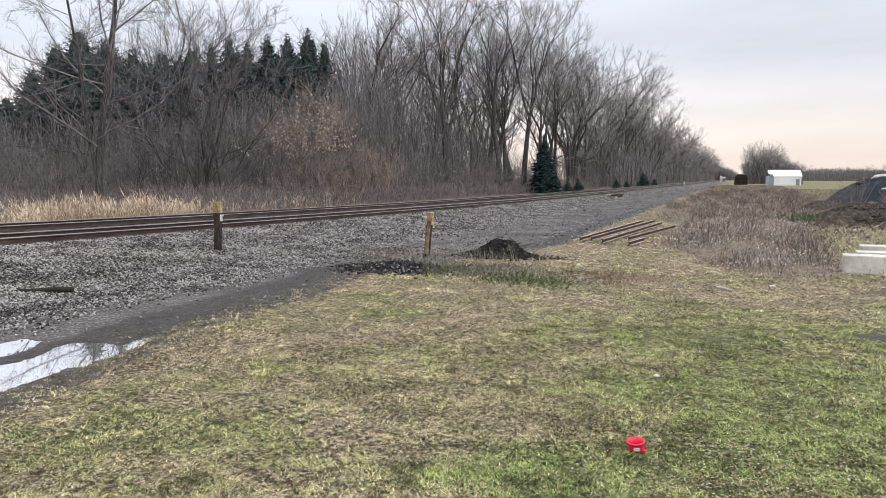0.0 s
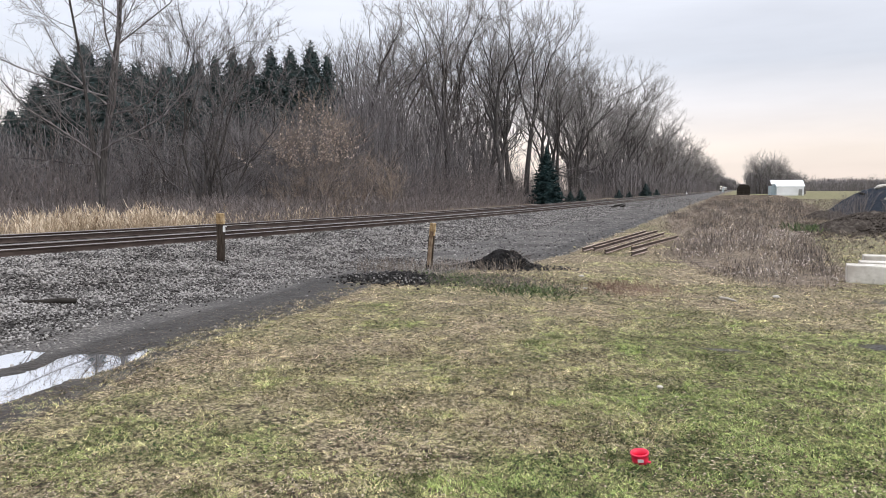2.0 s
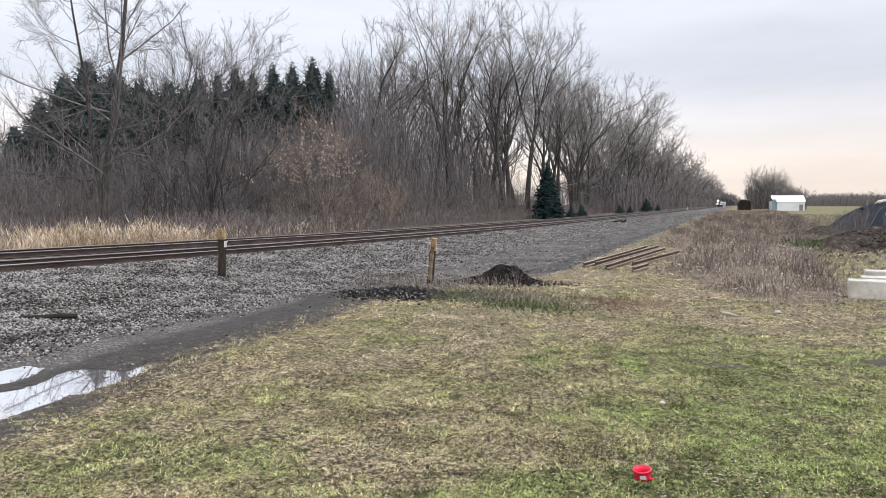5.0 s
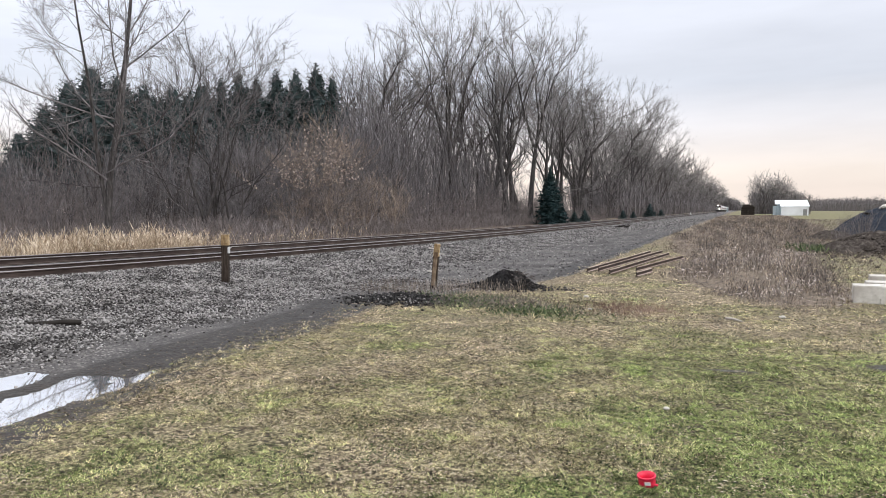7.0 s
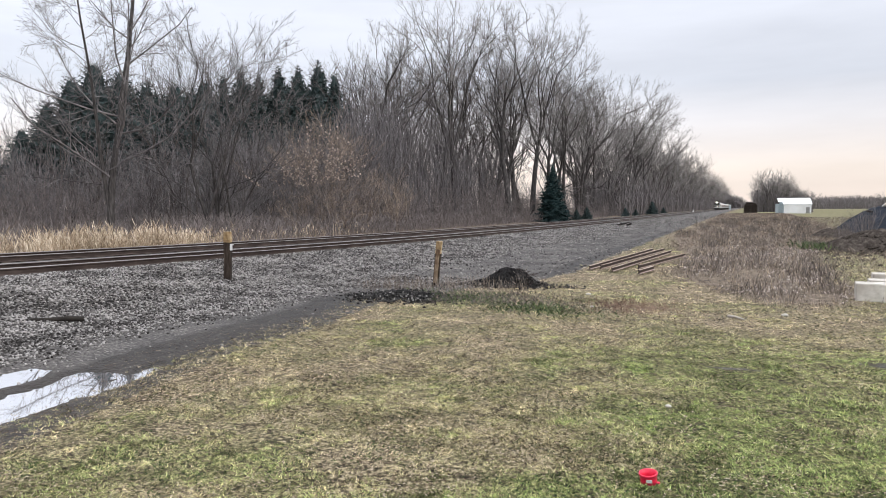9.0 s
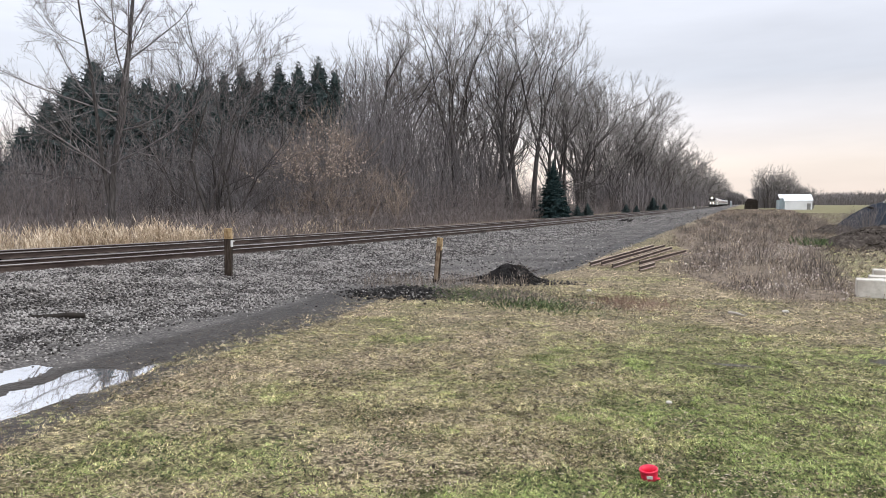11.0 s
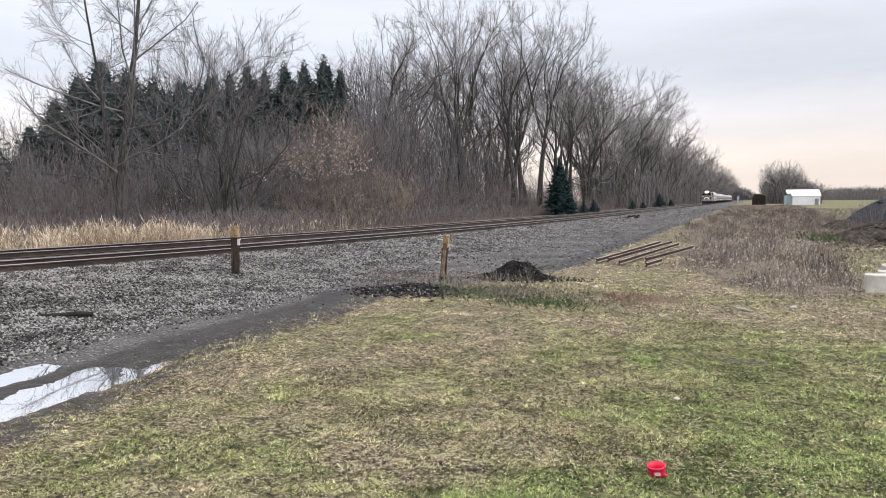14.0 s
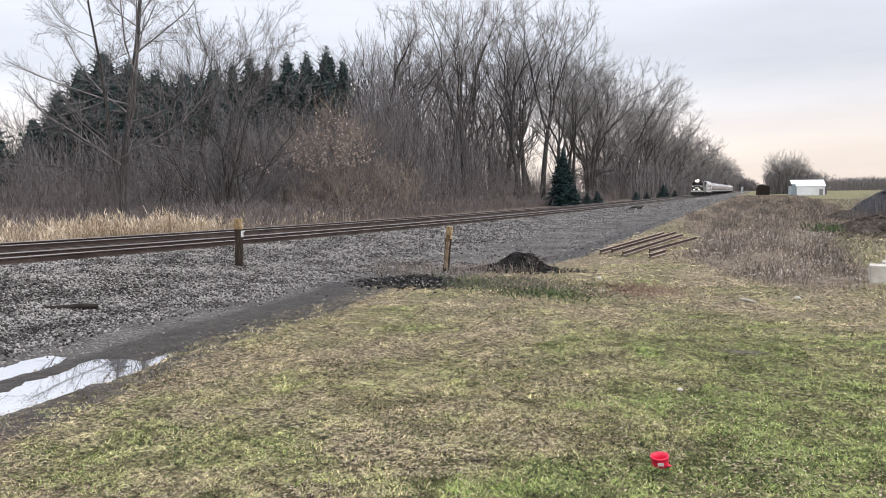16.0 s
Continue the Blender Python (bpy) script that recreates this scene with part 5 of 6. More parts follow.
def concrete_blocks():
    for k, (x, y, z, sx, sy, sz, t) in enumerate(((3.55, 16.55, 0.24, 2.9, 0.5, 0.42, -4), (3.95, 17.75, 0.21, 2.9, 0.5, 0.42, -2), (4.2, 19.0, 0.23, 2.9, 0.5, 0.45, -3))):
        bm = boxes((0, 0, 0, sx, sy, sz), bevel=0.025)
        me = bpy.data.meshes.new("concrete_block")
        bm.to_mesh(me), bm.free()
        me.materials.append(M["concrete"])
        ob = tagged(new("concrete_block", me), "long pale concrete block standing in the weeds", "concrete block", "concrete blocks in the yard")
        ob.matrix_basis = pose(x, y, z - 0.02, 0, 0, t)


concrete_blocks()


def shed(x, y):
    """Gabled white metal shed, its gutter side facing the line."""
    ob = tagged(new("metal_shed"), "white metal shed with pale gable and low-pitched roof", "shed")
    w, d, h, r = 7.5, 7.6, 2.9, 4.75
    part("wall", boxes((0, 0, h / 2, w, d, h), bevel=0.02), M["steel_white"], ob)
    bm = bmesh.new()
    for s in (-1, 1):
        a = math.atan2(r - h, d / 2)
        box(bm, 0, s * d / 4, (h + r) / 2 + 0.08, w + 0.5, d / 2 / math.cos(a) + 0.25, 0.10, Matrix.Rotation(-s * a, 4, "X"))
    part("roof", bm, M["steel_white"], ob, "white sheet roof")
    for s in (-1, 1):
        g = bmesh.new()
        vs = [g.verts.new((s * (w / 2 - 0.02), yy, zz)) for yy, zz in ((-d / 2, h), (d / 2, h), (0, r))]
        vs2 = [g.verts.new((s * (w / 2 - 0.15), yy, zz)) for yy, zz in ((-d / 2, h), (d / 2, h), (0, r))]
        g.faces.new(vs), g.faces.new(vs2[::-1])
        for i in range(3):
            g.faces.new((vs[i], vs2[i], vs2[(i + 1) % 3], vs[(i + 1) % 3]))
        bmesh.ops.recalc_face_normals(g, faces=g.faces)
        part("gable", g, M["steel_pale"], ob)
    back = d / 2 - 1.6
    part("annex", boxes((-w / 2 - 0.65, (d / 2 - back) / 2, h / 2 + 0.12, 1.25, d / 2 + back, h + 0.24), bevel=0.02), M["steel_pale"], ob, "set-back grey side bay")
    part("annex_roof", boxes((-w / 2 - 0.7, -back / 2 - 0.1, r - (r - h) * (back / 2) / (d / 2) + 0.06, 1.35, back / math.cos(a) + 0.3, 0.1, Matrix.Rotation(a, 4, "X"))), M["steel_white"], ob, "pale roof of the side bay")
    part("side_wall", boxes((-w / 2 - 0.03, 0, h / 2, 0.05, d - 0.1, h)), M["steel_pale"], ob, "pale blue-grey side wall")
    part("door", boxes((w / 2 - 1.0, -d / 2 - 0.03, 1.05, 1.0, 0.06, 2.1)), M["grey_steel"], ob, "small grey door")
    # no opening is cut: a dark sheet paints the shade inside the corner
    part("corner", boxes((w / 2 + 0.03, -d / 2 + 0.4, h / 2, 0.06, 0.9, h)), M["under"], ob, "dark sheet standing for the shade of an open corner")
    ob.matrix_basis = pose(x, y, -0.2, 0, 0, 6)


shed(13.6, 238)


def timber_stack(x, y):
    ob = tagged(new("timber_crib"), "dark stack of old timbers beside the track", "timber stack")
    rng = random.Random(3)
    for lv in range(8):
        for k in range(3):
            across = lv % 2 == 0
            b0 = boxes((0, 0, 0, 4.0 if across else 0.4, 0.4 if across else 2.6, 0.33), bevel=0.02)
            p = part("timber", b0, M["wood_dark"], ob)
            p.location = (rng.uniform(-0.1, 0.1) + (0 if across else (k - 1) * 1.7), (k - 1) * 1.0 if across else rng.uniform(-0.1, 0.1), 0.2 + lv * 0.35)
            p.rotation_euler = (0, 0, rng.uniform(-0.06, 0.06))
    part("core", boxes((0, 0, 1.5, 3.4, 2.0, 2.9), bevel=0.1), M["wood_dark"], ob)
    part("cap", boxes((0.1, 0, 3.1, 3.0, 2.2, 0.3), (-0.4, 0, 3.4, 2.0, 1.8, 0.3), bevel=0.05), M["wood_dark"], ob)
    ob.matrix_basis = pose(x, y, 0.0)


timber_stack(1.1, 248)

# ------------------------------------------------------------------ loose cover: stones, blades, leaves, stems
def loose_stones(name, label, x, y, size, rng, octa, material="stone", lift=0.0):
    """Angular stones: jittered octahedra close by, tetrahedra farther on."""
    n = len(x)
    s = size * rng.uniform(0.55, 1.3, n)
    z = ground_z(x, y) + s * 0.3 + lift
    if octa:
        base = np.array([(1, 0, 0), (-1, 0, 0), (0, 1, 0), (0, -1, 0), (0, 0, 1), (0, 0, -1)], float)
        tri = np.array([(0, 2, 4), (2, 1, 4), (1, 3, 4), (3, 0, 4), (2, 0, 5), (1, 2, 5), (3, 1, 5), (0, 3, 5)])
    else:
        base = np.array([(1, 0, -0.4), (-0.6, 0.9, -0.4), (-0.6, -0.9, -0.4), (0, 0, 0.9)], float)
        tri = np.array([(0, 1, 3), (1, 2, 3), (2, 0, 3), (0, 2, 1)])
    k = len(base)
    v = base[None] * (0.65 + 0.7 * rng.random((n, k, 1))) + rng.normal(0, 0.16, (n, k, 3))
    a, tilt = rng.uniform(0, 6.28, n), rng.normal(0, 0.5, n)
    c, sn = np.cos(a)[:, None], np.sin(a)[:, None]
    vx, vy, vz = v[..., 0], v[..., 1], v[..., 2] * 0.75
    vx, vz = vx * np.cos(tilt)[:, None] - vz * np.sin(tilt)[:, None], vx * np.sin(tilt)[:, None] + vz * np.cos(tilt)[:, None]
    v = np.stack([vx * c - vy * sn, vx * sn + vy * c, vz], -1) * s[:, None, None] + np.stack([x, y, z], -1)[:, None]
    tris = (np.arange(n) * k)[:, None, None] + tri[None]
    tagged(new(name, fast_mesh(name, v.reshape(-1, 3), tris.reshape(-1, 3), M[material])), label, "gravel", kind="stuff")


def ballast():
    rng = np.random.default_rng(2)
    n = 66000
    y = 5.0 * 3.6 ** rng.random(n)
    x = rng.uniform(-15.35, -6.5, n)
    u = rng.random(n)
    keep = (y > -x * 0.60) & ((puddle_dip(x, y) < 0.02) | (u < 0.012)) & (x < lawn_edge(y) + 0.2 - 0.5 * u)
    keep &= (u < np.where(y < 15, np.clip(0.004 + 0.78 * smooth_step(-8.1, -9.6, x + 0.7 * (fbm(x, y, 0.8) - 0.5)), 0, 1), 0.8))
    loose_stones("ballast_stones", "loose crushed grey ballast stones", x[keep], y[keep], 0.024, rng, True)
    n = 72000
    y = 17.0 * 9.0 ** rng.random(n)
    x = rng.uniform(-15.35, -4.2, n)
    u = rng.random(n)
    keep = (x < lawn_edge(y) - 0.1 + 0.5 * rng.random(n)) & (u < 0.10 + 0.9 * smooth_step(-8.6, -10.8, x + 1.2 * (fbm(x, y, 0.4) - 0.5)))
    loose_stones("ballast_stones", "crushed grey ballast farther down the line", x[keep], y[keep], 0.030 + 0.0003 * y[keep], rng, False)

    # clods broken from the soil heap
    n = 1500
    x, y = rng.normal(5.6, 1.5, n), rng.normal(37.5, 3.2, n)
    r2 = ((x - 6.1) / 2.7) ** 2 + ((y - 38.5) / 5.0) ** 2
    loose_stones("soil_clods", "brown clods of dug soil on the heap", x, y, 0.07, rng, True, "soil", 0.78 * np.clip(1 - r2 ** 0.8, 0, 1))

    # black lumps shed by the cinder mounds
    n = 2600
    cx, cy = np.where(np.arange(n) % 3 == 0, -5.38, -6.85), np.where(np.arange(n) % 3 == 0, 16.6, 13.5)
    x, y = cx + rng.normal(0, 0.62, n), cy + rng.normal(0, 0.36, n)
    up = np.where(cx > -6, 0.40, 0.09) * np.exp(-((x - cx) / 0.55) ** 2 - ((y - cy) / 0.42) ** 2)
    loose_stones("cinder_lumps", "black cinder lumps spilled round the mounds", x, y, 0.032, rng, True, "coal", up)
    some = rng.random(n) < 0.08
    loose_stones("spilled_stones", "grey stones mixed into the cinder mounds", x[some] + 0.05, y[some] - 0.04, 0.026, rng, True, "stone", up[some] + 0.02)


ballast()


def blade_mesh(name, x, y, h, w, lean, material, rng, z0=None, extra=None, single=False):
    """Single tapering bent blades, two triangles each."""
    n = len(x)
    z = ground_z(x, y) - 0.005 if z0 is None else z0
    a, b_ = rng.uniform(0, 6.28, n), rng.uniform(0, 6.28, n)
    lx, ly = np.cos(b_) * lean * h, np.sin(b_) * lean * h
    wx, wy = np.cos(a) * w / 2, np.sin(a) * w / 2
    p = np.stack([np.stack([x - wx, y - wy, z], -1), np.stack([x + wx, y + wy, z], -1),
                  np.stack([x + lx * 0.4 + wx * 0.6, y + ly * 0.4 + wy * 0.6, z + h * 0.6], -1),
                  np.stack([x + lx, y + ly, z + h], -1)], 1)
    tris = (np.arange(n) * 4)[:, None, None] + np.array([(0, 1, 3)] if single else [(0, 1, 2), (0, 2, 3)])[None]
    me = fast_mesh(name, p.reshape(-1, 3), tris.reshape(-1, 3), material)
    if extra is not None:
        at = me.attributes.new("green", "FLOAT", "POINT")
        at.data.foreach_set("value", np.repeat(extra, 4).astype(np.float32))
    return me


def lawn(count=150000, blades=5):
    """Short turf in tufts of a few blades; a tuft has one tone, so that the speckle holds at a distance."""
    rng = np.random.default_rng(4)
    near = 1 / (1 / 2.6 + rng.random(count) * (1 / 34 - 1 / 2.6))
    y = np.where(rng.random(count) < 0.58, near, 5.5 * 6.2 ** rng.random(count))
    x = y * np.tan(rng.uniform(-1.06, 0.24, count))
    keep = (x > lawn_edge(y) + 0.15 + 0.45 * fbm(x, y, 1.1) * smooth_step(14, 9, y) + 1.0 * (rng.random(count) ** 2 - 0.45)) & (weed_field(x, y) < 0.4)
    keep &= 0.5 * fbm(x, y, 2.2, 3) + 0.5 * fbm(x, y, 9.0, 3) > 0.38 + 0.15 * rng.random(count) - 0.05 * smooth_step(6, 3.5, y) - 0.09 * smooth_step(0.45, 0.75, green_of(x, y))
    keep &= bare_patch(x, y) < 0.25 + 0.4 * rng.random(count)
    x, y = x[keep], y[keep]
    n = len(x)
    lush = fbm(x, y, 2.6, 2) > 0.68
    g = np.clip(green_of(x, y) + 0.15 * lush + rng.normal(0, 0.13, n), 0, 1)
    tone = np.clip(np.exp(rng.normal(0.22, 0.66, n)) * np.clip(1 + 4.2 * (fbm(x, y, 5.0, 3) - 0.5), 0.35, 1.8) * (0.55 + 0.9 * fbm(x + 9, y, 1.5, 3)) * np.where(lush, 0.8, 1.0), 0.08, 1.9)
    h = (0.007 + 0.013 * rng.random(n)) * (0.75 + 0.5 * g) * (1 + 0.5 * lush) * (1 + 0.014 * y)
    rep = lambda v: np.repeat(v, blades)
    r = rep(0.009 + 0.0016 * y)
    X, Y = rep(x) + rng.normal(0, 1, n * blades) * r, rep(y) + rng.normal(0, 1, n * blades) * r
    me = blade_mesh("lawn_grass", X, Y, rep(h) * rng.uniform(0.6, 1.25, n * blades), 0.0050 + 0.0008 * Y, rng.uniform(0.3, 1.9, n * blades), M["blade"], rng, extra=rep(g), single=True)
    at = me.attributes.new("tone", "FLOAT", "POINT")
    at.data.foreach_set("value", np.repeat(rep(tone), 4).astype(np.float32))
    tagged(new("lawn_grass", me), "short patchy lawn grass, part green part straw", "grass", kind="stuff")

    # matted thatch: short broad wisps lying about the turf, dark and bleached
    n = 150000
    y = 1 / (1 / 5.0 + rng.random(n) * (1 / 34 - 1 / 5.0))
    x = y * np.tan(rng.uniform(-0.95, 0.24, n))
    keep = (x > lawn_edge(y) - 0.25 + 0.6 * rng.random(n)) & (weed_field(x, y) < 0.5) & (bare_patch(x, y) < 0.3 + 0.5 * rng.random(n))
    keep &= (fbm(x, y, 5.0, 3) + 0.3 * rng.random(n) > 0.52) & (rng.random(n) > 1.9 * (green_of(x, y) - 0.42))
    x, y = x[keep], y[keep]
    me = blade_mesh("matted_thatch", x, y, rng.uniform(0.012, 0.030, len(x)), 0.006 + 0.0013 * y, rng.uniform(0.8, 3.0, len(x)), M["thatch"], rng, single=True)
    tagged(new("matted_thatch", me), "matted dead grass and bits of litter in the lawn", "grass", kind="stuff")

    # low broad-leaved weeds in the turf
    n = 70000
    y = 1 / (1 / 2.6 + rng.random(n) * (1 / 20 - 1 / 2.6))
    x = y * np.tan(rng.uniform(-1.06, 0.24, n))
    keep = (x > lawn_edge(y) + 0.7) & (weed_field(x, y) < 0.3) & (bare_patch(x, y) < 0.3) & (0.6 * fbm(x, y, 1.6, 3) + 0.4 * fbm(x, y, 6.0, 2) + 0.12 * rng.random(n) > 0.60)
    x, y = x[keep], y[keep]
    me = blade_mesh("lawn_clover", x, y, rng.uniform(0.010, 0.022, len(x)), 0.011 + 0.0012 * y, rng.uniform(0.6, 2.2, len(x)), M["clover"], rng)
    tagged(new("lawn_clover", me), "dark green clover and broad-leaved weeds in the lawn", "clover", kind="stuff")


lawn()


def fallen_leaves(count=60000):
    rng = np.random.default_rng(6)
    y = 1 / (1 / 2.8 + rng.random(count) * (1 / 22 - 1 / 2.8))
    x = y * np.tan(rng.uniform(-1.06, 0.24, count))
    keep = (x > lawn_edge(y) - 0.75) & (weed_field(x, y) < 0.6) & (fbm(x, y, 1.3) + 0.3 * rng.random(count) > 0.58 - 0.24 * smooth_step(1.6, 0.3, x - lawn_edge(y)) - 0.05 * (y > 8))
    x, y = x[keep], y[keep]
    n = len(x)
    s = rng.uniform(0.003, 0.012, n) * (0.8 + 0.035 * y)
    a = rng.uniform(0, 6.28, n)
    z = ground_z(x, y) + rng.uniform(0.006, 0.026, n)
    fold = rng.uniform(-0.1, 0.7, n)
    loc = np.array([(-1.2, 0, 0), (0, -0.7, 0.8), (1.3, 0, 0.1), (0, 0.7, 0.8)])
    q = np.repeat(loc[None], n, 0) * s[:, None, None]
    q[..., 2] *= fold[:, None]
    c, sn = np.cos(a)[:, None], np.sin(a)[:, None]
    v = np.stack([q[..., 0] * c - q[..., 1] * sn, q[..., 0] * sn + q[..., 1] * c, q[..., 2] + rng.normal(0, 0.2, n)[:, None] * q[..., 0]], -1) + np.stack([x, y, z], -1)[:, None]
    tris = (np.arange(n) * 4)[:, None, None] + np.array([(0, 1, 2), (0, 2, 3)])[None]
    tagged(new("fallen_leaves", fast_mesh("fallen_leaves", v.reshape(-1, 3), tris.reshape(-1, 3), M["leaf"])), "dry curled brown and pale leaves in the grass", "leaves", kind="stuff")


fallen_leaves()


def stem_mesh(name, x, y, h, r, lean, material, rng, heads=0.4):
    """Dead stalks with a few side sprigs, each a thin crossed pair of slivers."""
    n = len(x)
    z = ground_z(x, y) - 0.02
    b_ = rng.uniform(0, 6.28, n)
    tx, ty = np.cos(b_) * lean * h, np.sin(b_) * lean * h
    P, T = [], []
    def sliver(x0, y0, z0, x1, y1, z1, w, a):
        k = len(x0)
        wx, wy = np.cos(a) * w, np.sin(a) * w
        P.append(np.stack([np.stack([x0 - wx, y0 - wy, z0], -1), np.stack([x0 + wx, y0 + wy, z0], -1), np.stack([x1 + wx * 0.6, y1 + wy * 0.6, z1], -1), np.stack([x1 - wx * 0.6, y1 - wy * 0.6, z1], -1)], 1))
    a = rng.uniform(0, 6.28, n)
    sliver(x, y, z, x + tx, y + ty, z + h, r, a)
    for _ in range(3):
        t = rng.uniform(0.35, 0.95, n)
        aa = rng.uniform(0, 6.28, n)
        ln = h * rng.uniform(0.1, 0.28, n)
        sx, sy, sz = x + tx * t, y + ty * t, z + h * t
        sliver(sx, sy, sz, sx + np.cos(aa) * ln * 0.6, sy + np.sin(aa) * ln * 0.6, sz + ln, r * (0.7 + heads), aa + 1.2)
    v = np.concatenate(P)
    k = len(v)
    tris = (np.arange(k) * 4)[:, None, None] + np.array([(0, 1, 2), (0, 2, 3)])[None]
    return fast_mesh(name, v.reshape(-1, 3), tris.reshape(-1, 3), material)


def weeds(count=150000):
    rng = np.random.default_rng(9)
    y = 14.6 * 15.0 ** rng.random(count)
    x = rng.uniform(-6.5, 11, count)
    w = weed_field(x, y)
    keep = (rng.random(count) < smooth_step(-0.9, 1.6, w) * smooth_step(0.30, 0.58, fbm(x, y, 0.8)))
    keep &= ~((x > -5.0) & (x < -2.3) & (y > 20.2) & (y < 32) & (rng.random(count) < 0.93))
    x, y, w = x[keep], y[keep], w[keep]
    h = 0.8 * rng.uniform(0.10, 0.5, len(x)) ** 1.2 * (0.25 + 1.6 * fbm(x, y, 0.4) ** 1.3) * (0.6 + 0.4 * smooth_step(0, 3, w))
    lots = rng.random(len(x))
    for name, material, pick, label in (("dead_weeds", "weed", lots < 0.78, "brown dead weeds and stalks in the rough ground"), ("pale_weeds", "straw", (lots > 0.78) & (rng.random(len(x)) < 0.8), "pale seeded stalks among the dead weeds")):
        tagged(new(name, stem_mesh(name, x[pick], y[pick], h[pick], 0.0020 + 0.00012 * y[pick], rng.uniform(0, 1.5, pick.sum()), M[material], rng, 0.9)), label, "weeds", kind="stuff")
    # taller dark stalks standing in bunches
    k = 230
    cy = 15.8 * 7.0 ** rng.random(k)
    cx = rng.uniform(-4.5, 9, k)
    ok = weed_field(cx, cy) > 0.25
    cx, cy = cx[ok], cy[ok]
    size = rng.uniform(0.5, 1.2, len(cx))
    m = 36
    bx, by = np.repeat(cx, m) + rng.normal(0, 0.22, len(cx) * m), np.repeat(cy, m) + rng.normal(0, 0.3, len(cx) * m)
    bh = np.repeat(size, m) * rng.uniform(0.25, 0.62, len(bx))
    clear = ~((bx > -5.0) & (bx < -2.0) & (by > 20.0) & (by < 32))
    bx, by, bh = bx[clear], by[clear], bh[clear]
    tagged(new("tall_weeds", stem_mesh("tall_weeds", bx, by, bh, 0.0022 + 0.00010 * by, rng.uniform(0, 0.8, len(bx)), M["weed_dark"], rng, 0.8)), "grey-brown tall dead weed stalks standing in bunches", "weeds", kind="stuff")
    # downy seed heads on the nearer weeds
    near = (y < 34) & (w > 0.1) & (rng.random(len(x)) < 0.75) & (fbm(x, y, 0.9) > 0.45)
    c = np.stack([x[near], y[near], ground_z(x[near], y[near]) + h[near] * rng.uniform(0.6, 1.1, near.sum())], -1)
    v = c[:, None] + rng.normal(0, 0.019, (len(c), 4, 3))
    tris = (np.arange(len(c)) * 4)[:, None, None] + np.array([(0, 1, 2), (0, 2, 3), (0, 3, 1), (1, 3, 2)])[None]
    tagged(new("downy_weeds", fast_mesh("downy_weeds", v.reshape(-1, 3), tris.reshape(-1, 3), M["down"])), "pale downy seed heads on the dead weeds", "weeds", kind="stuff")
    n = 34000
    y = 14.8 * 10.0 ** rng.random(n)
    x = rng.uniform(-5.5, 1, n) + rng.random(n) * (4 + 0.14 * y)
    keep = (weed_field(x, y) < 0.8) & (x > lawn_edge(y) + 0.4) & ((y > 24) | (x > 2.2) | (weed_field(x, y) > -0.5)) & (fbm(x, y, 0.6) > 0.36) & ~((x > -5.2) & (x < -2.2) & (y > 19.8) & (y < 32.5))
    x, y = x[keep], y[keep]
    me = blade_mesh("rough_grass", x, y, rng.uniform(0.3, 1.0, len(x)) * np.clip(0.007 * y - 0.04, 0.06, 0.22), 0.003 + 0.0005 * y, rng.uniform(0.2, 1.4, len(x)), M["weed"], rng)
    tagged(new("rough_grass", me), "tussocky straw and green grass of the rough field", "grass", kind="stuff")


weeds()


def meadow(count=24000):
    rng = np.random.default_rng(12)
    x = rng.uniform(-31, -24.8, count)
    y = rng.uniform(12, 46, count)
    keep = (fbm(x, y, 0.8) + 0.22 * rng.random(count) > 0.58) & (rng.random(count) < smooth_step(31, 26, y) + 0.04) & (rng.random(count) < 0.2 + smooth_step(17.5, 20.5, y))
    x, y = x[keep], y[keep]
    h = rng.uniform(0.3, 1.15, len(x)) * (0.15 + 1.4 * fbm(x, y, 0.8))
    tagged(new("reed_grass", stem_mesh("reed_grass", x, y, h, 0.007, rng.uniform(0, 0.7, len(x)), M["straw"], rng, 1.4)), "tall pale straw-coloured grass behind the rails", "grass", kind="stuff")
    x = np.concatenate([rng.uniform(-60, -28, 11000), rng.uniform(-33, -26.2, 9000)])
    y = np.concatenate([rng.uniform(18, 75, 11000), rng.uniform(32, 150, 9000)])
    h = rng.uniform(0.5, 1.6, len(x)) * (0.5 + fbm(x, y, 0.2))
    tagged(new("undergrowth", stem_mesh("undergrowth", x, y, h, 0.009, rng.uniform(0, 1.3, len(x)), M["twig_brown"], rng, 0.6)), "brown tangled undergrowth along the wood's foot", "undergrowth", kind="stuff")


meadow()


far_brush()


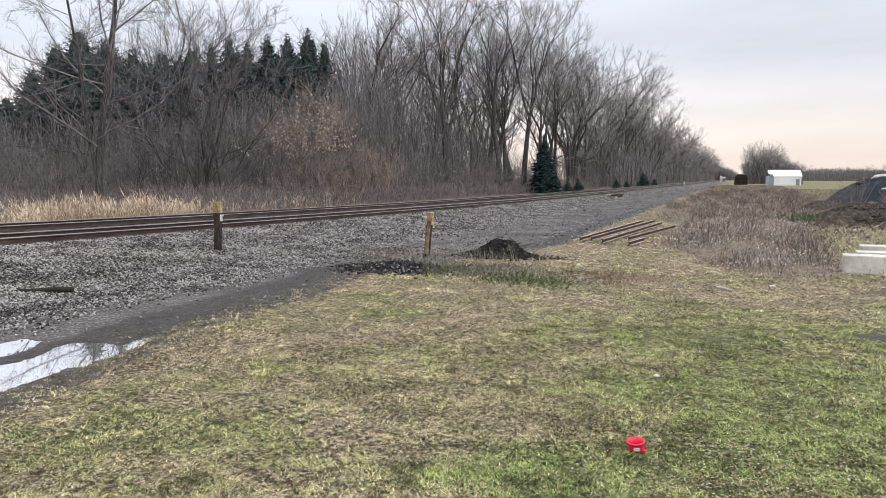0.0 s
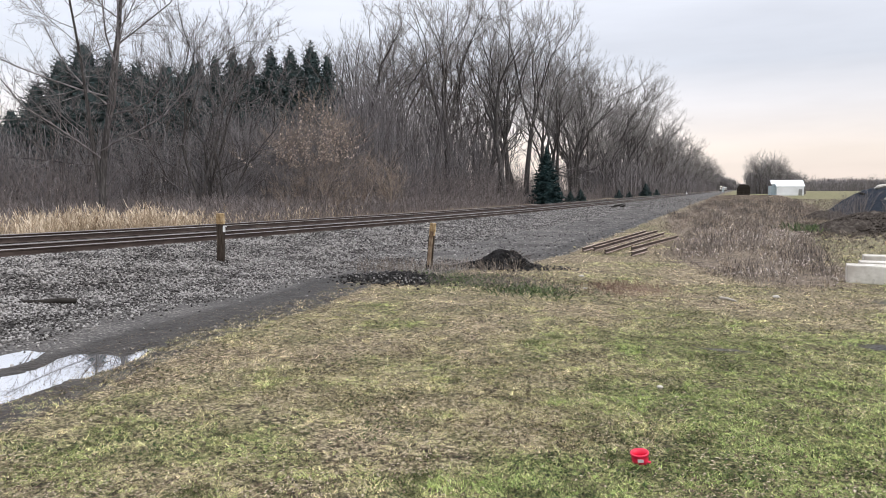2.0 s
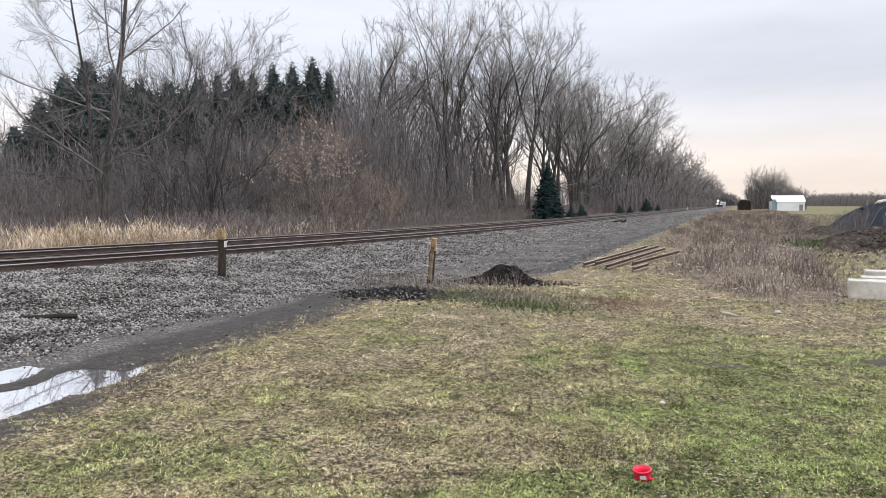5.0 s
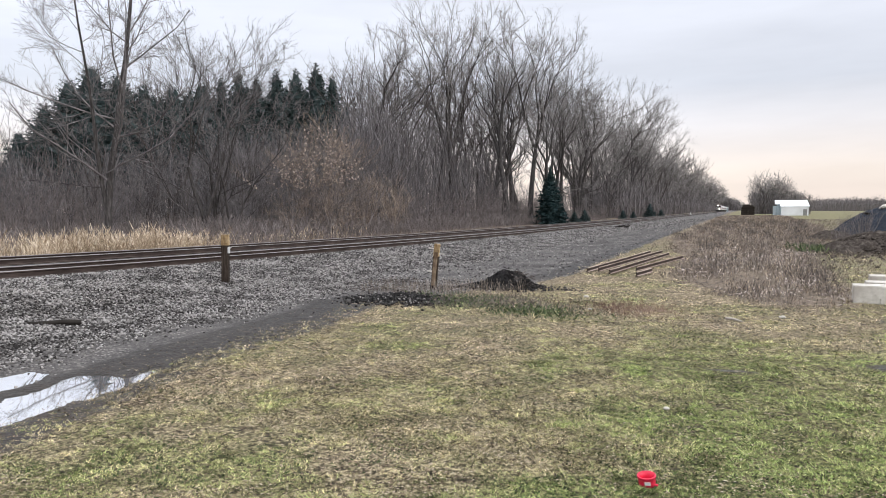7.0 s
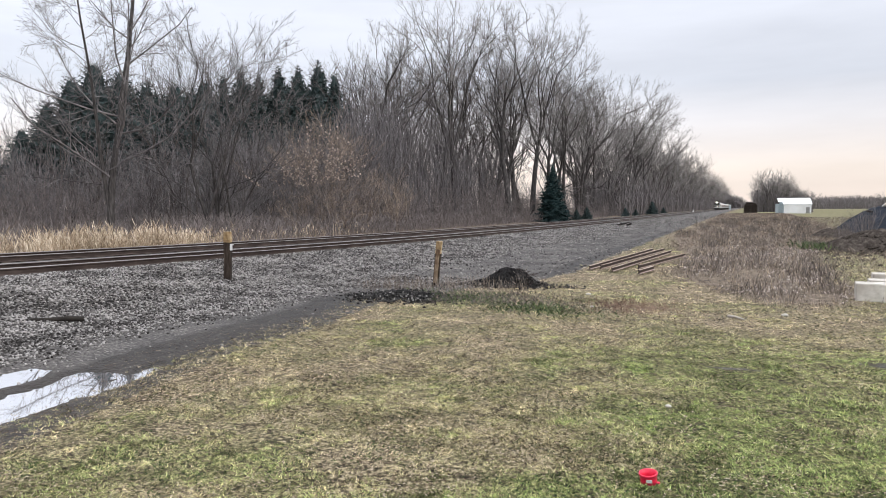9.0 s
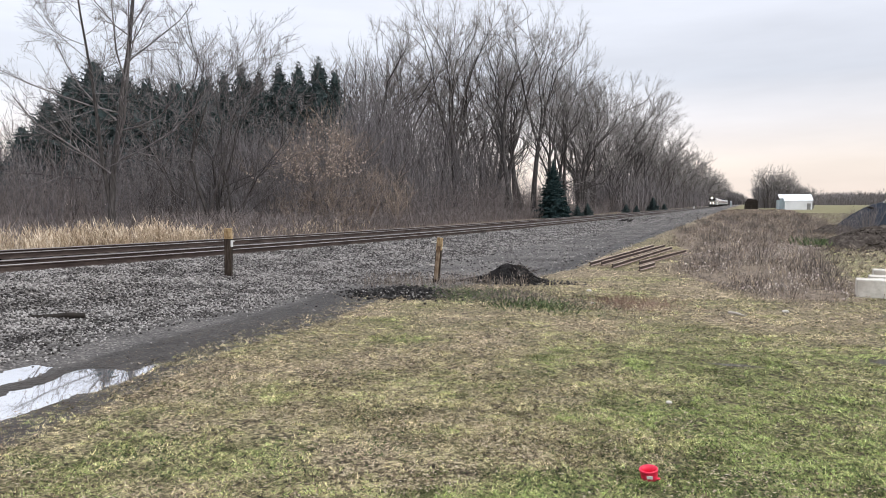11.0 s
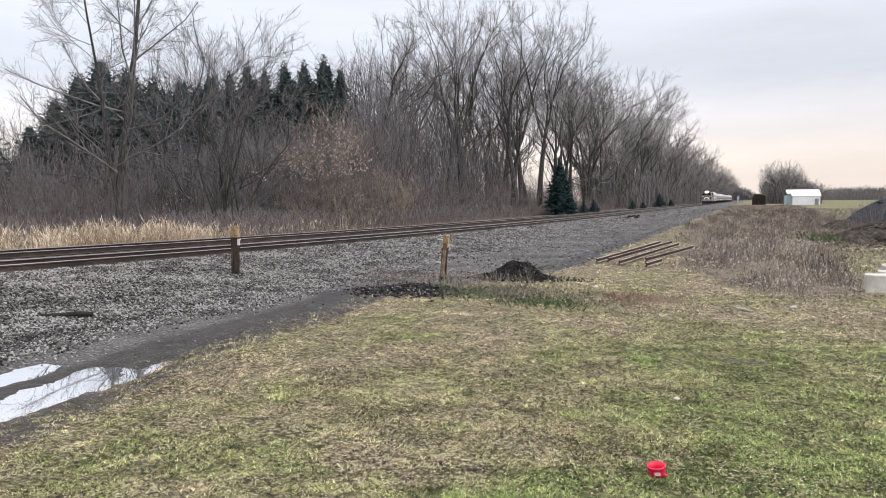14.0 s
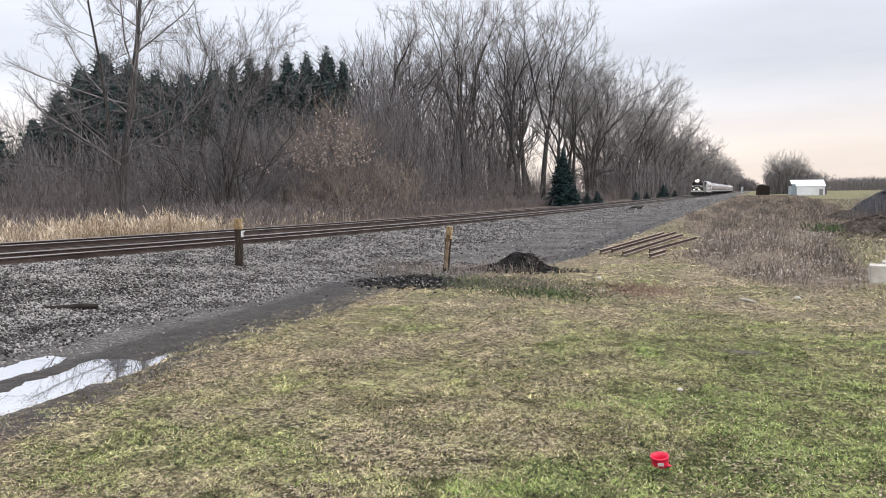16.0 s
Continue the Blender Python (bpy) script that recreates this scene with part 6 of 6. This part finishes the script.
def young_growth():
    """Close-set saplings that fill the wood between the trees."""
    rng = np.random.default_rng(41)
    a, d = np.radians(np.where(rng.random(14000) < 0.4, rng.uniform(27, 41, 14000), rng.uniform(18.5, 58, 14000))), rng.uniform(70, 130, 14000)
    x1, y1 = -d * np.sin(a), d * np.cos(a)
    h1 = rng.uniform(4, 8, 14000) + 8 * (np.degrees(a) < 31.5) * rng.random(14000) + 1.5 * ((np.degrees(a) > 31.5) & (np.degrees(a) < 41.5))
    x2, y2 = rng.uniform(-60, -33, 3800), rng.uniform(120, 330, 3800)
    h2 = rng.uniform(4, 12, 3800)
    x, y, h = np.concatenate([x1, x2]), np.concatenate([y1, y2]), np.concatenate([h1, h2])
    ang = np.degrees(np.arctan2(-x, y))
    keep = (x < -33) & ((ang < 12.8) | (ang > 18.2))
    x, y, h = x[keep], y[keep], h[keep]
    tagged(new("young_growth", stem_mesh("young_growth", x, y, h, 0.015 + 0.016 * rng.random(len(x)), rng.uniform(0, 0.3, len(x)), M["twig_thicket"], rng, 0.35)), "close-set bare saplings inside the wood", "saplings", kind="stuff")


young_growth()


def edge_growth():
    """Green weeds on the spill, wiry stalks round the leaning post, and sprouts on the soil heap."""
    rng = np.random.default_rng(31)
    n = 2000
    x = np.concatenate([rng.normal(-5.5, 0.6, n // 2), rng.normal(-3.6, 0.55, n // 2)])
    y = np.concatenate([rng.normal(13.7, 0.42, n // 2), rng.normal(12.9, 0.32, n // 2)])
    y = y - 0.12 * (x + 4.5)
    me = blade_mesh("green_weeds", x, y, rng.uniform(0.03, 0.10, n), 0.016, rng.uniform(0.2, 1.6, n), M["green_leafy"], rng)
    tagged(new("green_weeds", me), "low dark green weeds on the cinder spill", "weeds", kind="stuff")
    n = 620
    x = np.concatenate([rng.normal(-7.6, 0.55, n // 2), rng.normal(-6.0, 0.9, n // 2)])
    y = np.concatenate([rng.normal(14.8, 0.4, n // 2), rng.normal(15.2, 0.6, n // 2)])
    me = stem_mesh("wiry_stalks", x, y, rng.uniform(0.10, 0.36, n), 0.003, rng.uniform(0, 0.5, n), M["weed"], rng, 0.3)
    tagged(new("wiry_stalks", me), "thin reddish dead stalks round the leaning post", "weeds", kind="stuff")
    n = 1500
    x = rng.normal(-4.6, 1.0, n)
    y = rng.normal(13.6, 0.55, n) - 0.15 * (x + 4.6)
    me = stem_mesh("brown_weeds", x, y, rng.uniform(0.03, 0.14, n), 0.004, rng.uniform(0.2, 1.6, n), M["weed_dark"], rng, 0.9)
    tagged(new("brown_weeds", me), "low brown dead weeds among the green ones", "weeds", kind="stuff")
    n = 900
    x, y = rng.normal(-2.0, 0.45, n), rng.normal(13.6, 0.5, n)
    me = stem_mesh("russet_weeds", x, y, rng.uniform(0.03, 0.16, n), 0.003, rng.uniform(0.1, 1.2, n), M["russet"], rng, 0.7)
    tagged(new("russet_weeds", me), "russet dead weeds in a thin patch of lawn", "weeds", kind="stuff")
    # dry strands trailing over the cinder heap
    n = 130
    x, y = rng.normal(-5.2, 0.42, n), rng.normal(16.45, 0.3, n)
    up = 0.40 * np.exp(-((x + 5.2) / 0.6) ** 2 - ((y - 16.6) / 0.45) ** 2)
    me = blade_mesh("dry_strands", x, y, rng.uniform(0.04, 0.13, n), 0.005, rng.uniform(0.8, 2.5, n), M["weed_dark"], rng, z0=ground_z(x, y) + up - 0.02)
    tagged(new("dry_strands", me), "dry grass strands trailing over the cinder heap", "grass", kind="stuff")
    for x, y, k in ((5.3, 44.5, 0.34), (6.3, 46, 0.42), (7.6, 44, 0.30), (4.6, 42.5, 0.22)):
        put(shrub_kinds[1], x, y, 60 * x, k, "bare sprouts by the soil heap", label="small bare sprouting bush by the soil heap")
    n = 420
    x, y = rng.normal(3.0, 0.45, n), rng.normal(37.5, 1.3, n)
    me = blade_mesh("green_weeds", x, y, rng.uniform(0.1, 0.35, n), 0.04, rng.uniform(0.2, 1.0, n), M["green_leafy"], rng)
    tagged(new("green_weeds", me), "fresh green weeds at the foot of the soil heap", "weeds", kind="stuff")


edge_growth()


# ------------------------------------------------------------------ what moves
def motions():
    """The train runs towards the camera, braking gently from about forty to thirty metres a second."""
    for ob, back in TRAIN:
        walk(ob, [(t * 0.5, pose(TRACK_X[0], 211.0 + 29.4 * (16 - t * 0.5) + 0.4 * (16 - t * 0.5) ** 2 + back, 0.23)) for t in range(33)])


motions()
